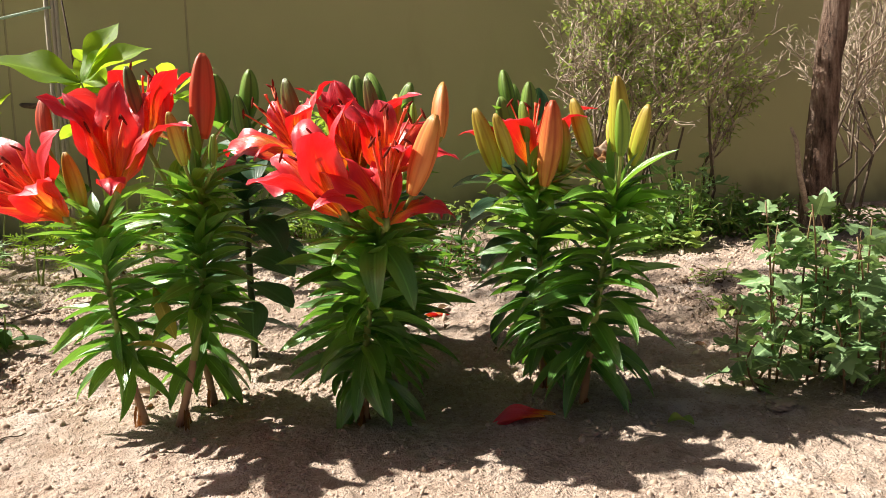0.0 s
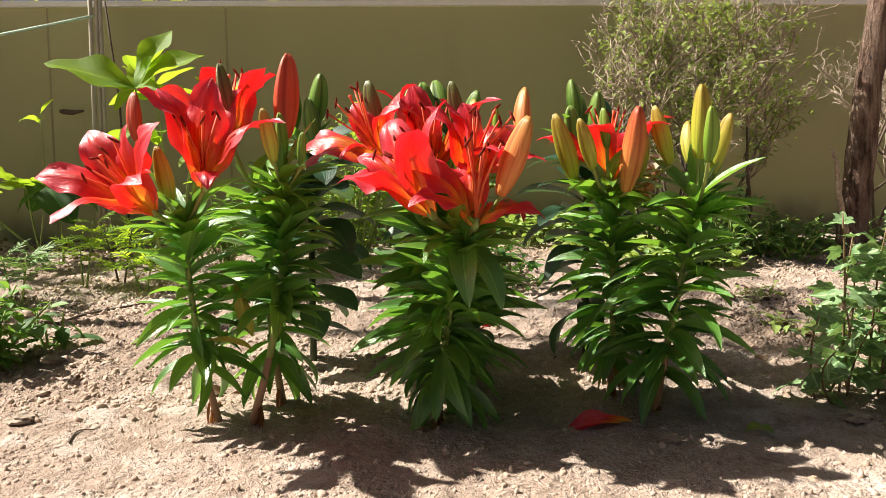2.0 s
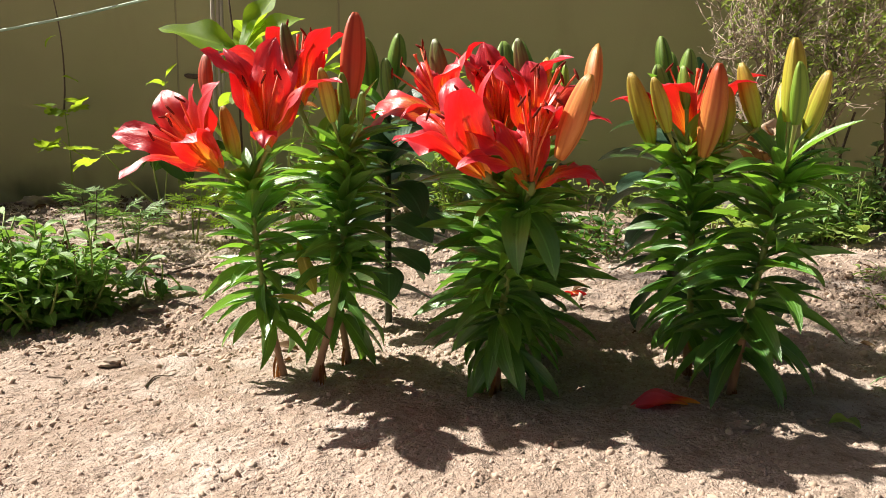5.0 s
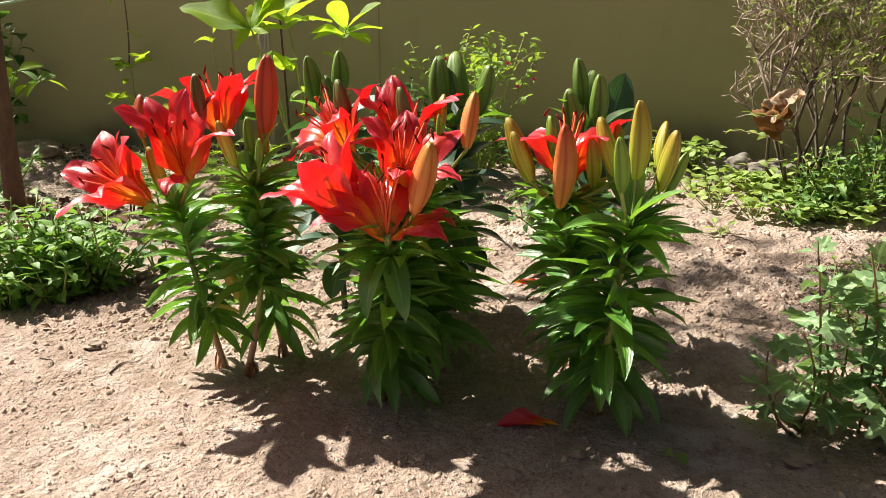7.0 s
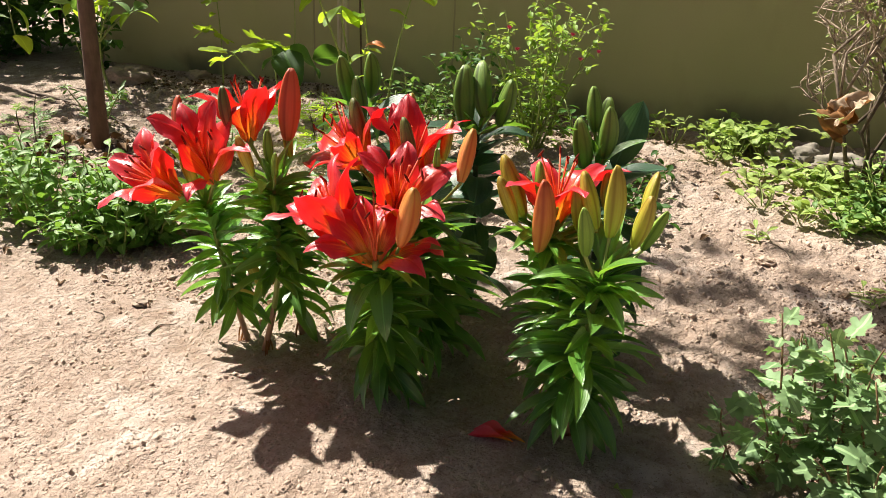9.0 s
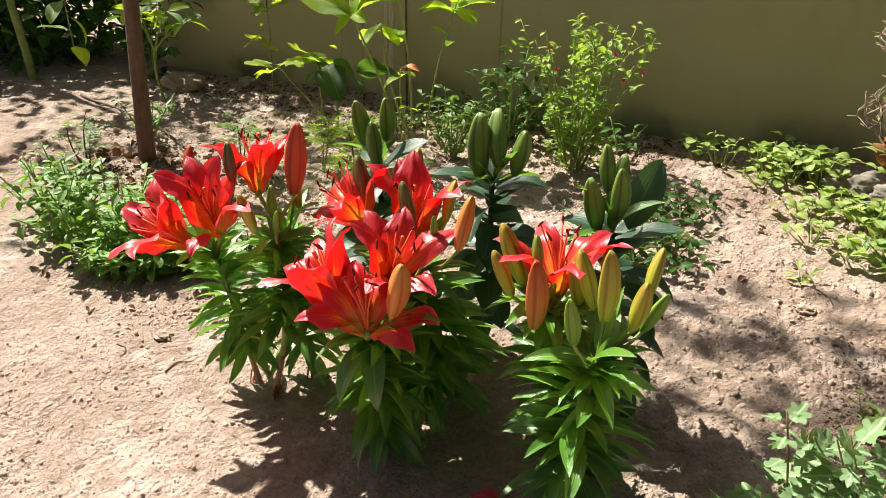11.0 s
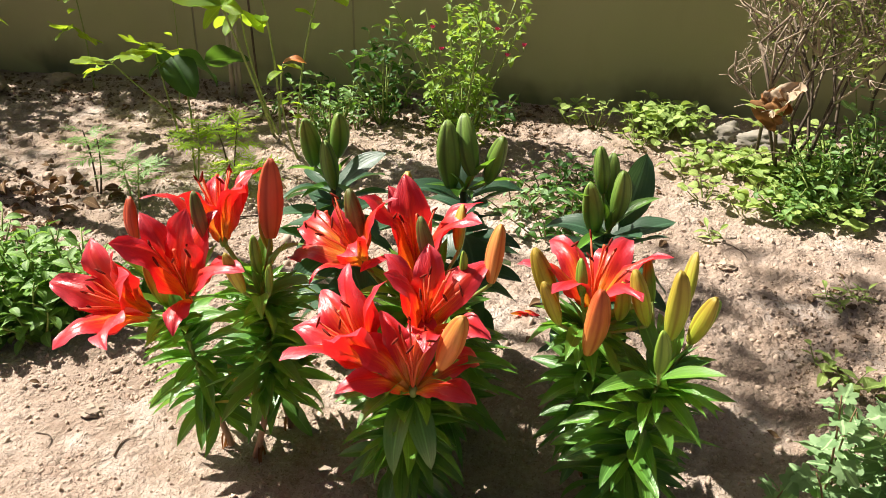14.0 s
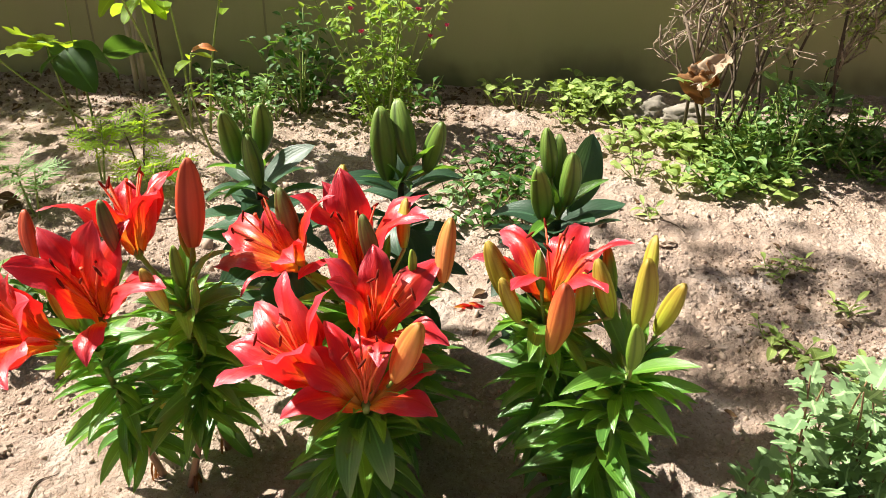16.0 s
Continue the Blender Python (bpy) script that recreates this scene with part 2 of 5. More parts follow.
M = {
    "soil": soil_material(),
    "crumb": plain_material("soil_crumb", (0.30, 0.215, 0.165), (0.60, 0.48, 0.41), 0.95, 400, 0.5, 0.001, spec=0.15),
    "clod": plain_material("soil_clod", (0.37, 0.27, 0.20), (0.58, 0.455, 0.37), 0.95, 160, 0.8, 0.002, spec=0.15),
    "stone": plain_material("garden_stone", (0.24, 0.18, 0.135), (0.42, 0.33, 0.26), 0.85, 90, 0.6),
    "greystone": plain_material("grey_stone", (0.13, 0.115, 0.095), (0.30, 0.265, 0.215), 0.85, 60, 0.7),
    "wall": wall_material(),
    "cap": plain_material("white_coping", (0.72, 0.71, 0.68), (0.82, 0.81, 0.78), 0.7, 30, 0.3),
    "seam": plain_material("wall_joint", (0.27, 0.253, 0.15), (0.31, 0.29, 0.17), 0.9, 60, 0.3),
    "bark": bark_material(),
    "stake": plain_material("brown_stem_bark", (0.075, 0.042, 0.03), (0.17, 0.10, 0.072), 0.85, 120, 0.9, 0.002, (1, 1, 0.2)),
    "twig": plain_material("dry_twig", (0.12, 0.085, 0.062), (0.52, 0.41, 0.31), 0.85, 150, 0.5),
    "twigdark": plain_material("dark_twig", (0.07, 0.05, 0.035), (0.16, 0.115, 0.08), 0.85, 150, 0.5),
    "pole": plain_material("weathered_pole", (0.36, 0.33, 0.25), (0.52, 0.48, 0.38), 0.6, 80, 0.4, 0.001, (1, 1, 0.1)),
    "rope": plain_material("pale_green_rope", (0.38, 0.55, 0.42), (0.52, 0.68, 0.55), 0.6, 300, 0.6, 0.001),
    "stem": plain_material("lily_stem", (0.16, 0.24, 0.05), (0.30, 0.34, 0.10), 0.5, 90, 0.3, 0.001, (1, 1, 0.15)),
    "stemlow": plain_material("lily_stem_foot", (0.33, 0.16, 0.11), (0.46, 0.31, 0.17), 0.6, 90, 0.4, 0.001, (1, 1, 0.15)),
    "darkstem": plain_material("dark_lily_stem", (0.035, 0.05, 0.022), (0.075, 0.10, 0.035), 0.55, 90, 0.3, 0.001, (1, 1, 0.15)),
    "herbstem": plain_material("herb_stem", (0.16, 0.22, 0.05), (0.30, 0.37, 0.10), 0.6, 90, 0.3, 0.001),
    "redstem": plain_material("reddish_stem", (0.16, 0.09, 0.05), (0.25, 0.17, 0.08), 0.6, 90, 0.3, 0.001),
    "filament": plain_material("filament", (0.75, 0.10, 0.05), (0.85, 0.22, 0.08), 0.5, 90, 0.2, 0.0005, glow=(0.9, 0.15, 0.05), amount=0.3),
    "anther": plain_material("anther", (0.11, 0.014, 0.010), (0.24, 0.03, 0.018), 0.9, 400, 0.6, 0.0005, spec=0.1),
    "petal": petal_material(),
    # one leaf in two copies: darkened for shade low down, lightened for sun above
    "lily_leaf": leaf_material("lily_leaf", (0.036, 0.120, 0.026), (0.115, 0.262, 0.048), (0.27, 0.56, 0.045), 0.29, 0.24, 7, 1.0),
    "lily_leaf_lit": leaf_material("lily_leaf_lit", (0.065, 0.20, 0.026), (0.15, 0.33, 0.042), (0.35, 0.66, 0.05), 0.34, 0.25, 7, 1.0),
    "lily_leaf_old": leaf_material("lily_leaf_old", (0.22, 0.24, 0.03), (0.36, 0.30, 0.06), (0.6, 0.5, 0.05), 0.35, 0.5, 7, 0.4, 0.3),
    "dark_leaf": leaf_material("dark_lily_leaf", (0.016, 0.050, 0.026), (0.042, 0.10, 0.052), (0.12, 0.28, 0.05), 0.2, 0.36, 9, 0.6),
    "lime_leaf": leaf_material("lime_leaf", (0.15, 0.30, 0.02), (0.27, 0.42, 0.035), (0.46, 0.64, 0.035), 0.6, 0.48, 0, 0.3),
    "cover_leaf": leaf_material("ground_cover_leaf", (0.15, 0.26, 0.05), (0.39, 0.49, 0.15), (0.42, 0.56, 0.09), 0.32, 0.5, 0, 0.35, 0.2),
    "herb_leaf": leaf_material("herb_leaf", (0.065, 0.155, 0.034), (0.21, 0.35, 0.095), (0.28, 0.5, 0.06), 0.30, 0.45, 0, 0.5),
    "weed_leaf": leaf_material("bushy_weed_leaf", (0.075, 0.175, 0.032), (0.225, 0.385, 0.085), (0.32, 0.56, 0.06), 0.32, 0.45, 0, 0.45),
    "litter_leaf": leaf_material("litter_leaf", (0.055, 0.030, 0.017), (0.19, 0.115, 0.06), (0.2, 0.09, 0.03), 0.15, 0.8, 0, 0.2, 0.3),
    "grey_leaf": leaf_material("grey_green_leaf", (0.10, 0.195, 0.08), (0.285, 0.42, 0.195), (0.32, 0.50, 0.12), 0.26, 0.5, 0, 0.4),
    "shrub_leaf": leaf_material("shrub_leaf", (0.014, 0.05, 0.011), (0.055, 0.145, 0.022), (0.2, 0.40, 0.035), 0.26, 0.48, 0, 0.25),
    "rose_leaf": leaf_material("rose_leaf", (0.12, 0.25, 0.03), (0.30, 0.44, 0.07), (0.45, 0.62, 0.06), 0.38, 0.45, 0, 0.35),
    "bush_leaf": leaf_material("bush_leaf", (0.12, 0.18, 0.04), (0.34, 0.43, 0.11), (0.40, 0.50, 0.09), 0.34, 0.5, 0, 0.3, 0.3),
    "hedge_leaf": leaf_material("hedge_leaf", (0.07, 0.14, 0.02), (0.28, 0.36, 0.04), (0.5, 0.6, 0.06), 0.4, 0.5, 0, 0.3),
    "dead_leaf": leaf_material("dead_leaf", (0.13, 0.06, 0.025), (0.34, 0.17, 0.065), (0.45, 0.17, 0.04), 0.25, 0.75, 0, 0.2, 0.3),
    "bud_red": bud_material("bud_red", (0.62, 0.16, 0.06), (0.66, 0.10, 0.045), (0.56, 0.12, 0.05), (0.30, 0.03, 0.02)),
    "bud_orange": bud_material("bud_orange", (0.76, 0.35, 0.10), (0.72, 0.25, 0.075), (0.55, 0.28, 0.06), (0.48, 0.09, 0.03)),
    "bud_opening": bud_material("bud_opening", (0.60, 0.32, 0.07), (0.62, 0.21, 0.055), (0.50, 0.085, 0.03), (0.34, 0.045, 0.018)),
    # damp soil, its brown darkened further to carry some of the shade
    "damp": plain_material("damp_shaded_clod", (0.10, 0.065, 0.042), (0.24, 0.165, 0.115), 0.95, 160, 0.8, 0.002, spec=0.15),
    "tan_leaf": leaf_material("tan_leaf", (0.30, 0.20, 0.13), (0.56, 0.43, 0.31), (0.42, 0.15, 0.035), 0.22, 0.7, 0, 0.2, 0.35),
    "bud_yellow": bud_material("bud_yellow", (0.40, 0.50, 0.05), (0.48, 0.46, 0.05), (0.44, 0.31, 0.05), (0.24, 0.15, 0.02)),
    "bud_green": bud_material("bud_green", (0.16, 0.30, 0.03), (0.22, 0.38, 0.04), (0.28, 0.40, 0.06), (0.08, 0.15, 0.02)),
    "bud_brown": bud_material("bud_brown", (0.40, 0.10, 0.035), (0.24, 0.13, 0.04), (0.16, 0.20, 0.05), (0.10, 0.03, 0.02)),
    "bud_dark": bud_material("bud_dark", (0.10, 0.20, 0.03), (0.15, 0.28, 0.04), (0.24, 0.36, 0.07), (0.04, 0.06, 0.02)),
    "wilted": plain_material("wilted_petal", (0.40, 0.008, 0.02), (0.62, 0.06, 0.03), 0.4, 120, 0.6, 0.001),
    "rose": plain_material("pink_rose_petal", (0.55, 0.02, 0.10), (0.70, 0.06, 0.18), 0.5, 90, 0.2, 0.0005),
}

# ---- building helpers ----


class Builder:
    """Gathers vertices, faces, UVs and material slots of one mesh."""

    def __init__(self):
        self.v, self.f, self.uv, self.slot = [], [], [], []

    def add(self, verts, faces, uvs, slot=0, m=None):
        k = len(self.v)
        self.v.extend([tuple(m @ Vector(p)) for p in verts] if m is not None else [tuple(p) for p in verts])
        self.f.extend([tuple(i + k for i in f) for f in faces])
        self.uv.extend(uvs)
        self.slot.extend([slot] * len(faces))
        return self

    def tube(self, pts, radii, sides=6, slot=0, rough=0.0):
        """A tapering tube along pts, closed at both ends."""
        pts = [Vector(p) for p in pts]
        n, verts, uvs, faces = len(pts), [], [], []
        side = None
        for i, p in enumerate(pts):
            d = (pts[min(i + 1, n - 1)] - pts[max(i - 1, 0)]).normalized()
            if side is None:
                side = d.orthogonal().normalized()
            side = (side - d * side.dot(d)).normalized()
            up = d.cross(side)
            for j in range(sides):
                a = 2 * math.pi * j / sides
                r = radii[i]
                if rough:
                    q = p + (side * math.cos(a) + up * math.sin(a)) * r
                    r *= 1 + rough * noise.noise(Vector((q.x * 60, q.y * 60, q.z * 14))) + rough * 0.6 * noise.noise(Vector((q.x * 22, q.y * 22, q.z * 22)))
                verts.append(p + (side * math.cos(a) + up * math.sin(a)) * r)
                uvs.append((j / sides, i / max(1, n - 1)))
        for i in range(n - 1):
            for j in range(sides):
                a, b = i * sides + j, i * sides + (j + 1) % sides
                faces.append((a, b, b + sides, a + sides))
        faces.append(tuple(range(sides - 1, -1, -1)))
        faces.append(tuple(range((n - 1) * sides, n * sides)))
        return self.add(verts, faces, uvs, slot)

    def mesh(self, name, *mats, smooth=True):
        me = bpy.data.meshes.new(name)
        me.from_pydata(self.v, [], self.f)
        for m in mats:
            me.materials.append(M[m])
        me.polygons.foreach_set("material_index", self.slot)
        if smooth:
            me.polygons.foreach_set("use_smooth", [True] * len(self.f))
        layer = me.uv_layers.new(name="UVMap")
        idx = np.empty(len(me.loops), dtype=np.int32)
        me.loops.foreach_get("vertex_index", idx)
        layer.data.foreach_set("uv", np.array(self.uv, dtype=np.float32)[idx].ravel())
        me.update()
        return me


def thing(name, at, label, category, group="", kind=""):
    """An empty at the foot of a thing, to carry its parts."""
    ob = new(name)
    ob.empty_display_size = 0.02
    ob.matrix_basis = Matrix.Translation(at)
    ob["where"] = list(at)
    return tagged(ob, label, category, group, kind)


def part(name, mesh, parent, label="", m=None, kind=""):
    """A mesh under a thing or a part, its geometry or its pose m given in the world."""
    ob = new(name, mesh)
    if m is not None:
        ob.matrix_basis = m
    ob.parent = parent
    ob.matrix_parent_inverse = Matrix.Translation(-Vector(parent["where"])) if "where" in parent else Matrix()
    return tagged(ob, label, "", "", kind)


def single(name, mesh, label, category, group="", kind="", m=None):
    ob = new(name, mesh)
    if m is not None:
        ob.matrix_basis = m
    return tagged(ob, label, category, group, kind)


def leaf_shape(width, bend, fold=0.25, twist=0.0, length_steps=8, wide_at=0.4, point=1.0, wave=0.0, stalk=0.0, across=4):
    """A leaf of length 1 along x, arching down by bend degrees; returns verts, faces, uvs."""
    verts, faces, uvs = [], [], []
    x = z = 0.0
    for i in range(length_steps + 1):
        t = i / length_steps
        a = -radians(bend) * t
        if i:
            x += math.cos(a) / length_steps
            z += math.sin(a) / length_steps
        if t < stalk:
            w = 0.012
        else:
            s = (t - stalk) / (1 - stalk)
            k = math.log(0.5) / math.log(wide_at)
            w = width * math.sin(math.pi * min(1, s ** k)) ** point + (0.02 if i == 0 else 0)
        tw = radians(twist) * t
        for j in range(across + 1):
            u = j / across * 2 - 1
            y, h = u * w / 2, abs(u) ** 1.3 * w * fold + wave * w * math.sin(9 * t + 2 * u) * abs(u)
            dy, dh = y * math.cos(tw) - h * math.sin(tw), y * math.sin(tw) + h * math.cos(tw)
            verts.append((x - dh * math.sin(a), dy, z + dh * math.cos(a)))
            uvs.append((j / across, t))
    n = across + 1
    for i in range(length_steps):
        for j in range(across):
            a = i * n + j
            faces.append((a, a + 1, a + n + 1, a + n))
    return verts, faces, uvs


def leaf_mesh(name, mat, **shape):
    return Builder().add(*leaf_shape(**shape)).mesh(name, mat)


def leaf_pose(at, azimuth, lift, size, roll=0.0):
    """The pose of a leaf that leaves `at` towards azimuth (degrees from x) and rises by lift degrees."""
    return Matrix.Translation(at) @ pose(0, 0, 0, 0, 0, azimuth) @ pose(0, 0, 0, 0, -lift, 0) @ pose(0, 0, 0, roll, 0, 0) @ Matrix.Diagonal((size, size, size, 1))


def ground(x, y):
    """The height of the bed: level in front, rising to the wall, with clods."""
    base = 0.098 * (math.sqrt((y - 0.68) ** 2 + 0.01) + (y - 0.68)) / 2
    base = min(base, 0.145)
    v = Vector((x, y, 0.0))
    far = min(1.0, max(0.0, 1.6 - abs(x) / 2.5)) if abs(x) > 1.5 else 1.0
    n1, n2, n3 = noise.noise(v * 3.1), noise.noise(v * 11 + Vector((3, 7, 0))), noise.noise(v * 34 + Vector((1, 2, 5)))
    rough = 0.45 + 0.55 * min(1.0, max(0.0, 0.5 + noise.noise(v * 2.2 + Vector((9, 1, 0))) * 1.6 + (y - 0.9) * 0.7))
    n4 = noise.noise(v * 80 + Vector((4, 4, 4)))
    lump = noise.voronoi(v * 42 + Vector((n3 * 0.5, n2 * 0.5, 0)))[0][0]
    return base + far * (0.008 * n1 + 0.006 * rough * n2 + rough * (0.0050 * n3 + 0.0042 * n4 + 0.0095 * (0.42 - min(0.8, lump)))) - 0.003


def arc(a, b, sag=0.0, n=6, side=(0, 0, 0)):
    """Points of a gentle curve from a to b that bows up by sag and sideways."""
    a, b, side = Vector(a), Vector(b), Vector(side)
    return [a.lerp(b, i / n) + (Vector((0, 0, sag)) + side) * (4 * (i / n) * (1 - i / n)) for i in range(n + 1)]

# ---- ground and wall ----


def steps(*spans):
    """Grid lines: spans of (from, to, step)."""
    out = []
    for a, b, s in spans:
        k = max(1, round((b - a) / s))
        out += [a + (b - a) * i / k for i in range(k)]
    return out + [spans[-1][1]]


def build_ground():
    xs = steps((-60, -10, 10), (-10, -3, 1), (-3, -1.4, 0.06), (-1.4, -0.75, 0.01), (-0.75, 0.75, 0.0045), (0.75, 1.3, 0.010), (1.3, 3, 0.06), (3, 10, 1), (10, 60, 10))
    ys = steps((-60, -10, 10), (-10, -1, 1), (-1, 0.35, 0.05), (0.35, 1.3, 0.0045), (1.3, 2.05, 0.008), (2.05, 3, 0.06), (3, 10, 1), (10, 80, 10))
    verts = [(x, y, ground(x, y)) for y in ys for x in xs]
    w = len(xs)
    faces = [(j * w + i, j * w + i + 1, (j + 1) * w + i + 1, (j + 1) * w + i) for j in range(len(ys) - 1) for i in range(w - 1)]
    b = Builder()
    b.add(verts, faces, [(p[0], p[1]) for p in verts])
    return single("ground", b.mesh("ground", "soil"), "dry crumbly beige garden soil with clods", "soil", kind="structure")


build_ground()


def box(b, lo, hi, slot=0):
    (x0, y0, z0), (x1, y1, z1) = lo, hi
    v = [(x0, y0, z0), (x1, y0, z0), (x1, y1, z0), (x0, y1, z0), (x0, y0, z1), (x1, y0, z1), (x1, y1, z1), (x0, y1, z1)]
    f = [(0, 3, 2, 1), (4, 5, 6, 7), (0, 1, 5, 4), (1, 2, 6, 5), (2, 3, 7, 6), (3, 0, 4, 7)]
    return b.add(v, f, [(p[0], p[2]) for p in v], slot)


WALL_Y, WALL_TOP, WALL_LEFT, WALL_RIGHT = 2.06, 0.755, -1.87, 4.2
joints = [-0.985, -0.52]
cuts = [WALL_LEFT, *joints, WALL_RIGHT]
wall = thing("wall_north", (0, WALL_Y, 0.1), "low olive-beige rendered garden wall with white coping", "wall", kind="structure")
for a, c in zip(cuts[:-1], cuts[1:]):
    part("panel", box(Builder(), (a + 0.003, WALL_Y, -0.1), (c - 0.003, WALL_Y + 0.15, WALL_TOP)).mesh("panel", "wall", smooth=False), wall)
for x in joints:
    part("joint", box(Builder(), (x - 0.003, WALL_Y + 0.0015, -0.1), (x + 0.003, WALL_Y + 0.14, WALL_TOP - 0.001)).mesh("joint", "seam", smooth=False), wall)
coping = box(Builder(), (WALL_LEFT - 0.01, WALL_Y - 0.012, WALL_TOP), (WALL_RIGHT, WALL_Y + 0.17, WALL_TOP + 0.014)).mesh("coping", "cap", smooth=False)
part("coping", coping, wall, "sunlit white coping")
# small dark bracket on the wall
hook = Builder().tube([(-0.965, WALL_Y + 0.004, 0.484), (-0.95, WALL_Y - 0.012, 0.481), (-0.925, WALL_Y - 0.018, 0.478), (-0.895, WALL_Y - 0.02, 0.482)], [0.005, 0.007, 0.0065, 0.003], 7, 0, 0.2)
single("wall_bracket", hook.mesh("wall_bracket", "twigdark"), "small dark metal bracket on the wall", "bracket")

# ---- soil clods, stones ----
ICO = [Vector(p).normalized() for p in ((0, 1, 1.618), (0, 1, -1.618), (0, -1, 1.618), (0, -1, -1.618), (1, 1.618, 0), (1, -1.618, 0), (-1, 1.618, 0), (-1, -1.618, 0), (1.618, 0, 1), (1.618, 0, -1), (-1.618, 0, 1), (-1.618, 0, -1))]
ICO_FACES = [(0, 2, 8), (0, 8, 4), (0, 4, 6), (0, 6, 10), (0, 10, 2), (3, 1, 9), (3, 9, 5), (3, 5, 7), (3, 7, 11), (3, 11, 1), (2, 5, 8), (8, 5, 9), (8, 9, 4), (4, 9, 1), (4, 1, 6), (6, 1, 11), (6, 11, 10), (10, 11, 7), (10, 7, 2), (2, 7, 5)]


OCT = [(1, 0, 0), (-1, 0, 0), (0, 1, 0), (0, -1, 0), (0, 0, 1), (0, 0, -1)]
OCT_FACES = [(0, 2, 4), (2, 1, 4), (1, 3, 4), (3, 0, 4), (2, 0, 5), (1, 2, 5), (3, 1, 5), (0, 3, 5)]


def build_grains(name, mat, count, small, large, power, y_power, seed, label, solid, solid_faces, ys=(0.36, 1.6), xs=None):
    """Loose crumbs of soil: many small uneven lumps strewn over the bed."""
    rng = random.Random(seed)
    base = np.array([tuple(p) for p in solid])
    k0 = len(base)
    turns = [np.array(pose(0, 0, 0, rng.uniform(0, 360), rng.uniform(0, 360), rng.uniform(0, 360)).to_3x3()) for k in range(40)]
    lumps = [(base * np.array([rng.uniform(0.6, 1.3) for p in solid])[:, None] * np.array((rng.uniform(0.9, 1.9), 1.0, rng.uniform(0.5, 0.95)))) @ t.T for t in turns]
    verts, n = [], 0
    for i in range(count):
        y = ys[0] + ys[1] * rng.random() ** y_power
        x = rng.uniform(*xs) if xs else rng.uniform(-0.85, 0.8) if y < 1.3 else rng.uniform(-1.5, 1.2)
        if noise.noise(Vector((x * 3, y * 3, seed))) + rng.uniform(-0.6, 0.6) < -0.1:
            continue
        r = small + large * rng.random() ** power
        verts.append(rng.choice(lumps) * r + np.array((x, y, ground(x, y) - r * 0.22)))
        n += 1
    allv = np.concatenate(verts)
    faces = (np.array(solid_faces)[None] + k0 * np.arange(n)[:, None, None]).reshape(-1, 3)
    me = bpy.data.meshes.new(name)
    me.from_pydata(allv.tolist(), [], faces.tolist())
    me.materials.append(M[mat])
    me.polygons.foreach_set("use_smooth", [True] * len(faces))
    return single(name, me, label, "soil", kind="stuff")


build_grains("soil_clods", "clod", 9000, 0.0010, 0.0040, 9, 1.3, 4, "loose small clods of beige soil", ICO, ICO_FACES)
build_grains("soil_crumbs", "crumb", 46000, 0.0008, 0.0018, 2, 1.7, 5, "fine crumbs and grit on the soil", OCT, OCT_FACES)

build_grains("soil_clods", "clod", 12000, 0.0018, 0.0034, 3, 1.2, 18, "crumbly clods of soil behind the lilies", ICO, ICO_FACES, (0.80, 0.95), (-0.75, 0.8))
# damp clods whose dark colour also stands in for dappled shade
build_grains("soil_clods", "damp", 4200, 0.0010, 0.0032, 5, 1.0, 14, "damp crumbled clods darkened for dappled shade", ICO, ICO_FACES, (0.96, 0.32), (0.42, 0.85))
build_grains("soil_clods", "clod", 5000, 0.0009, 0.003, 4, 1.0, 15, "small clods of soil round the lilies", ICO, ICO_FACES, (0.42, 0.55), (-0.6, 0.6))
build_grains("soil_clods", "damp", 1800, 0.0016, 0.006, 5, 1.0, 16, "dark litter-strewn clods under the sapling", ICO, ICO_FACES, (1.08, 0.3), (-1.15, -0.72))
# damp litter clods; their dark colour deepens the shade band below the wall
build_grains("soil_clods", "damp", 5000, 0.0016, 0.006, 4, 1.0, 17, "damp clods darkened for shade at the wall foot", ICO, ICO_FACES, (1.80, 0.25), (-1.6, 0.05))
build_grains("soil_clods", "clod", 5200, 0.002, 0.010, 6, 1.0, 6, "crumbly clods of soil before the wall", ICO, ICO_FACES, (1.15, 0.8), (-1.5, -0.3))


def stone_mesh(name, rng, mat, size=(1, 1, 0.6)):
    bm = bmesh.new()
    bmesh.ops.create_icosphere(bm, subdivisions=4 if size[0] > 0.03 else 3, radius=1)
    off = Vector((rng.uniform(0, 50), 0, 0))
    for v in bm.verts:
        d = v.co.normalized()
        k = 1 + 0.42 * noise.noise(d * 1.5 + off) + 0.24 * noise.noise(d * 3.8 + off) + 0.11 * noise.noise(d * 9 + off) + 0.05 * noise.noise(d * 19 + off)
        v.co = Vector((d.x * size[0], d.y * size[1], d.z * size[2])) * k
    me = bpy.data.meshes.new(name)
    bm.to_mesh(me)
    bm.free()
    me.materials.append(M[mat])
    me.polygons.foreach_set("use_smooth", [size[0] > 0.03] * len(me.polygons))
    return me


def stone(x, y, r, label="small pale stone lying on the soil", mat="stone", squash=0.55, turn=0, stretch=1.3):
    rng = random.Random(round(x * 1000) * 7 + round(y * 1000))
    me = stone_mesh("stone", rng, mat, (r * stretch, r, r * squash))
    return single("stone", me, label, "stone", "stones on the bed", m=Matrix.Translation((x, y, ground(x, y) + r * squash * 0.45)) @ pose(0, 0, 0, 0, 0, turn))


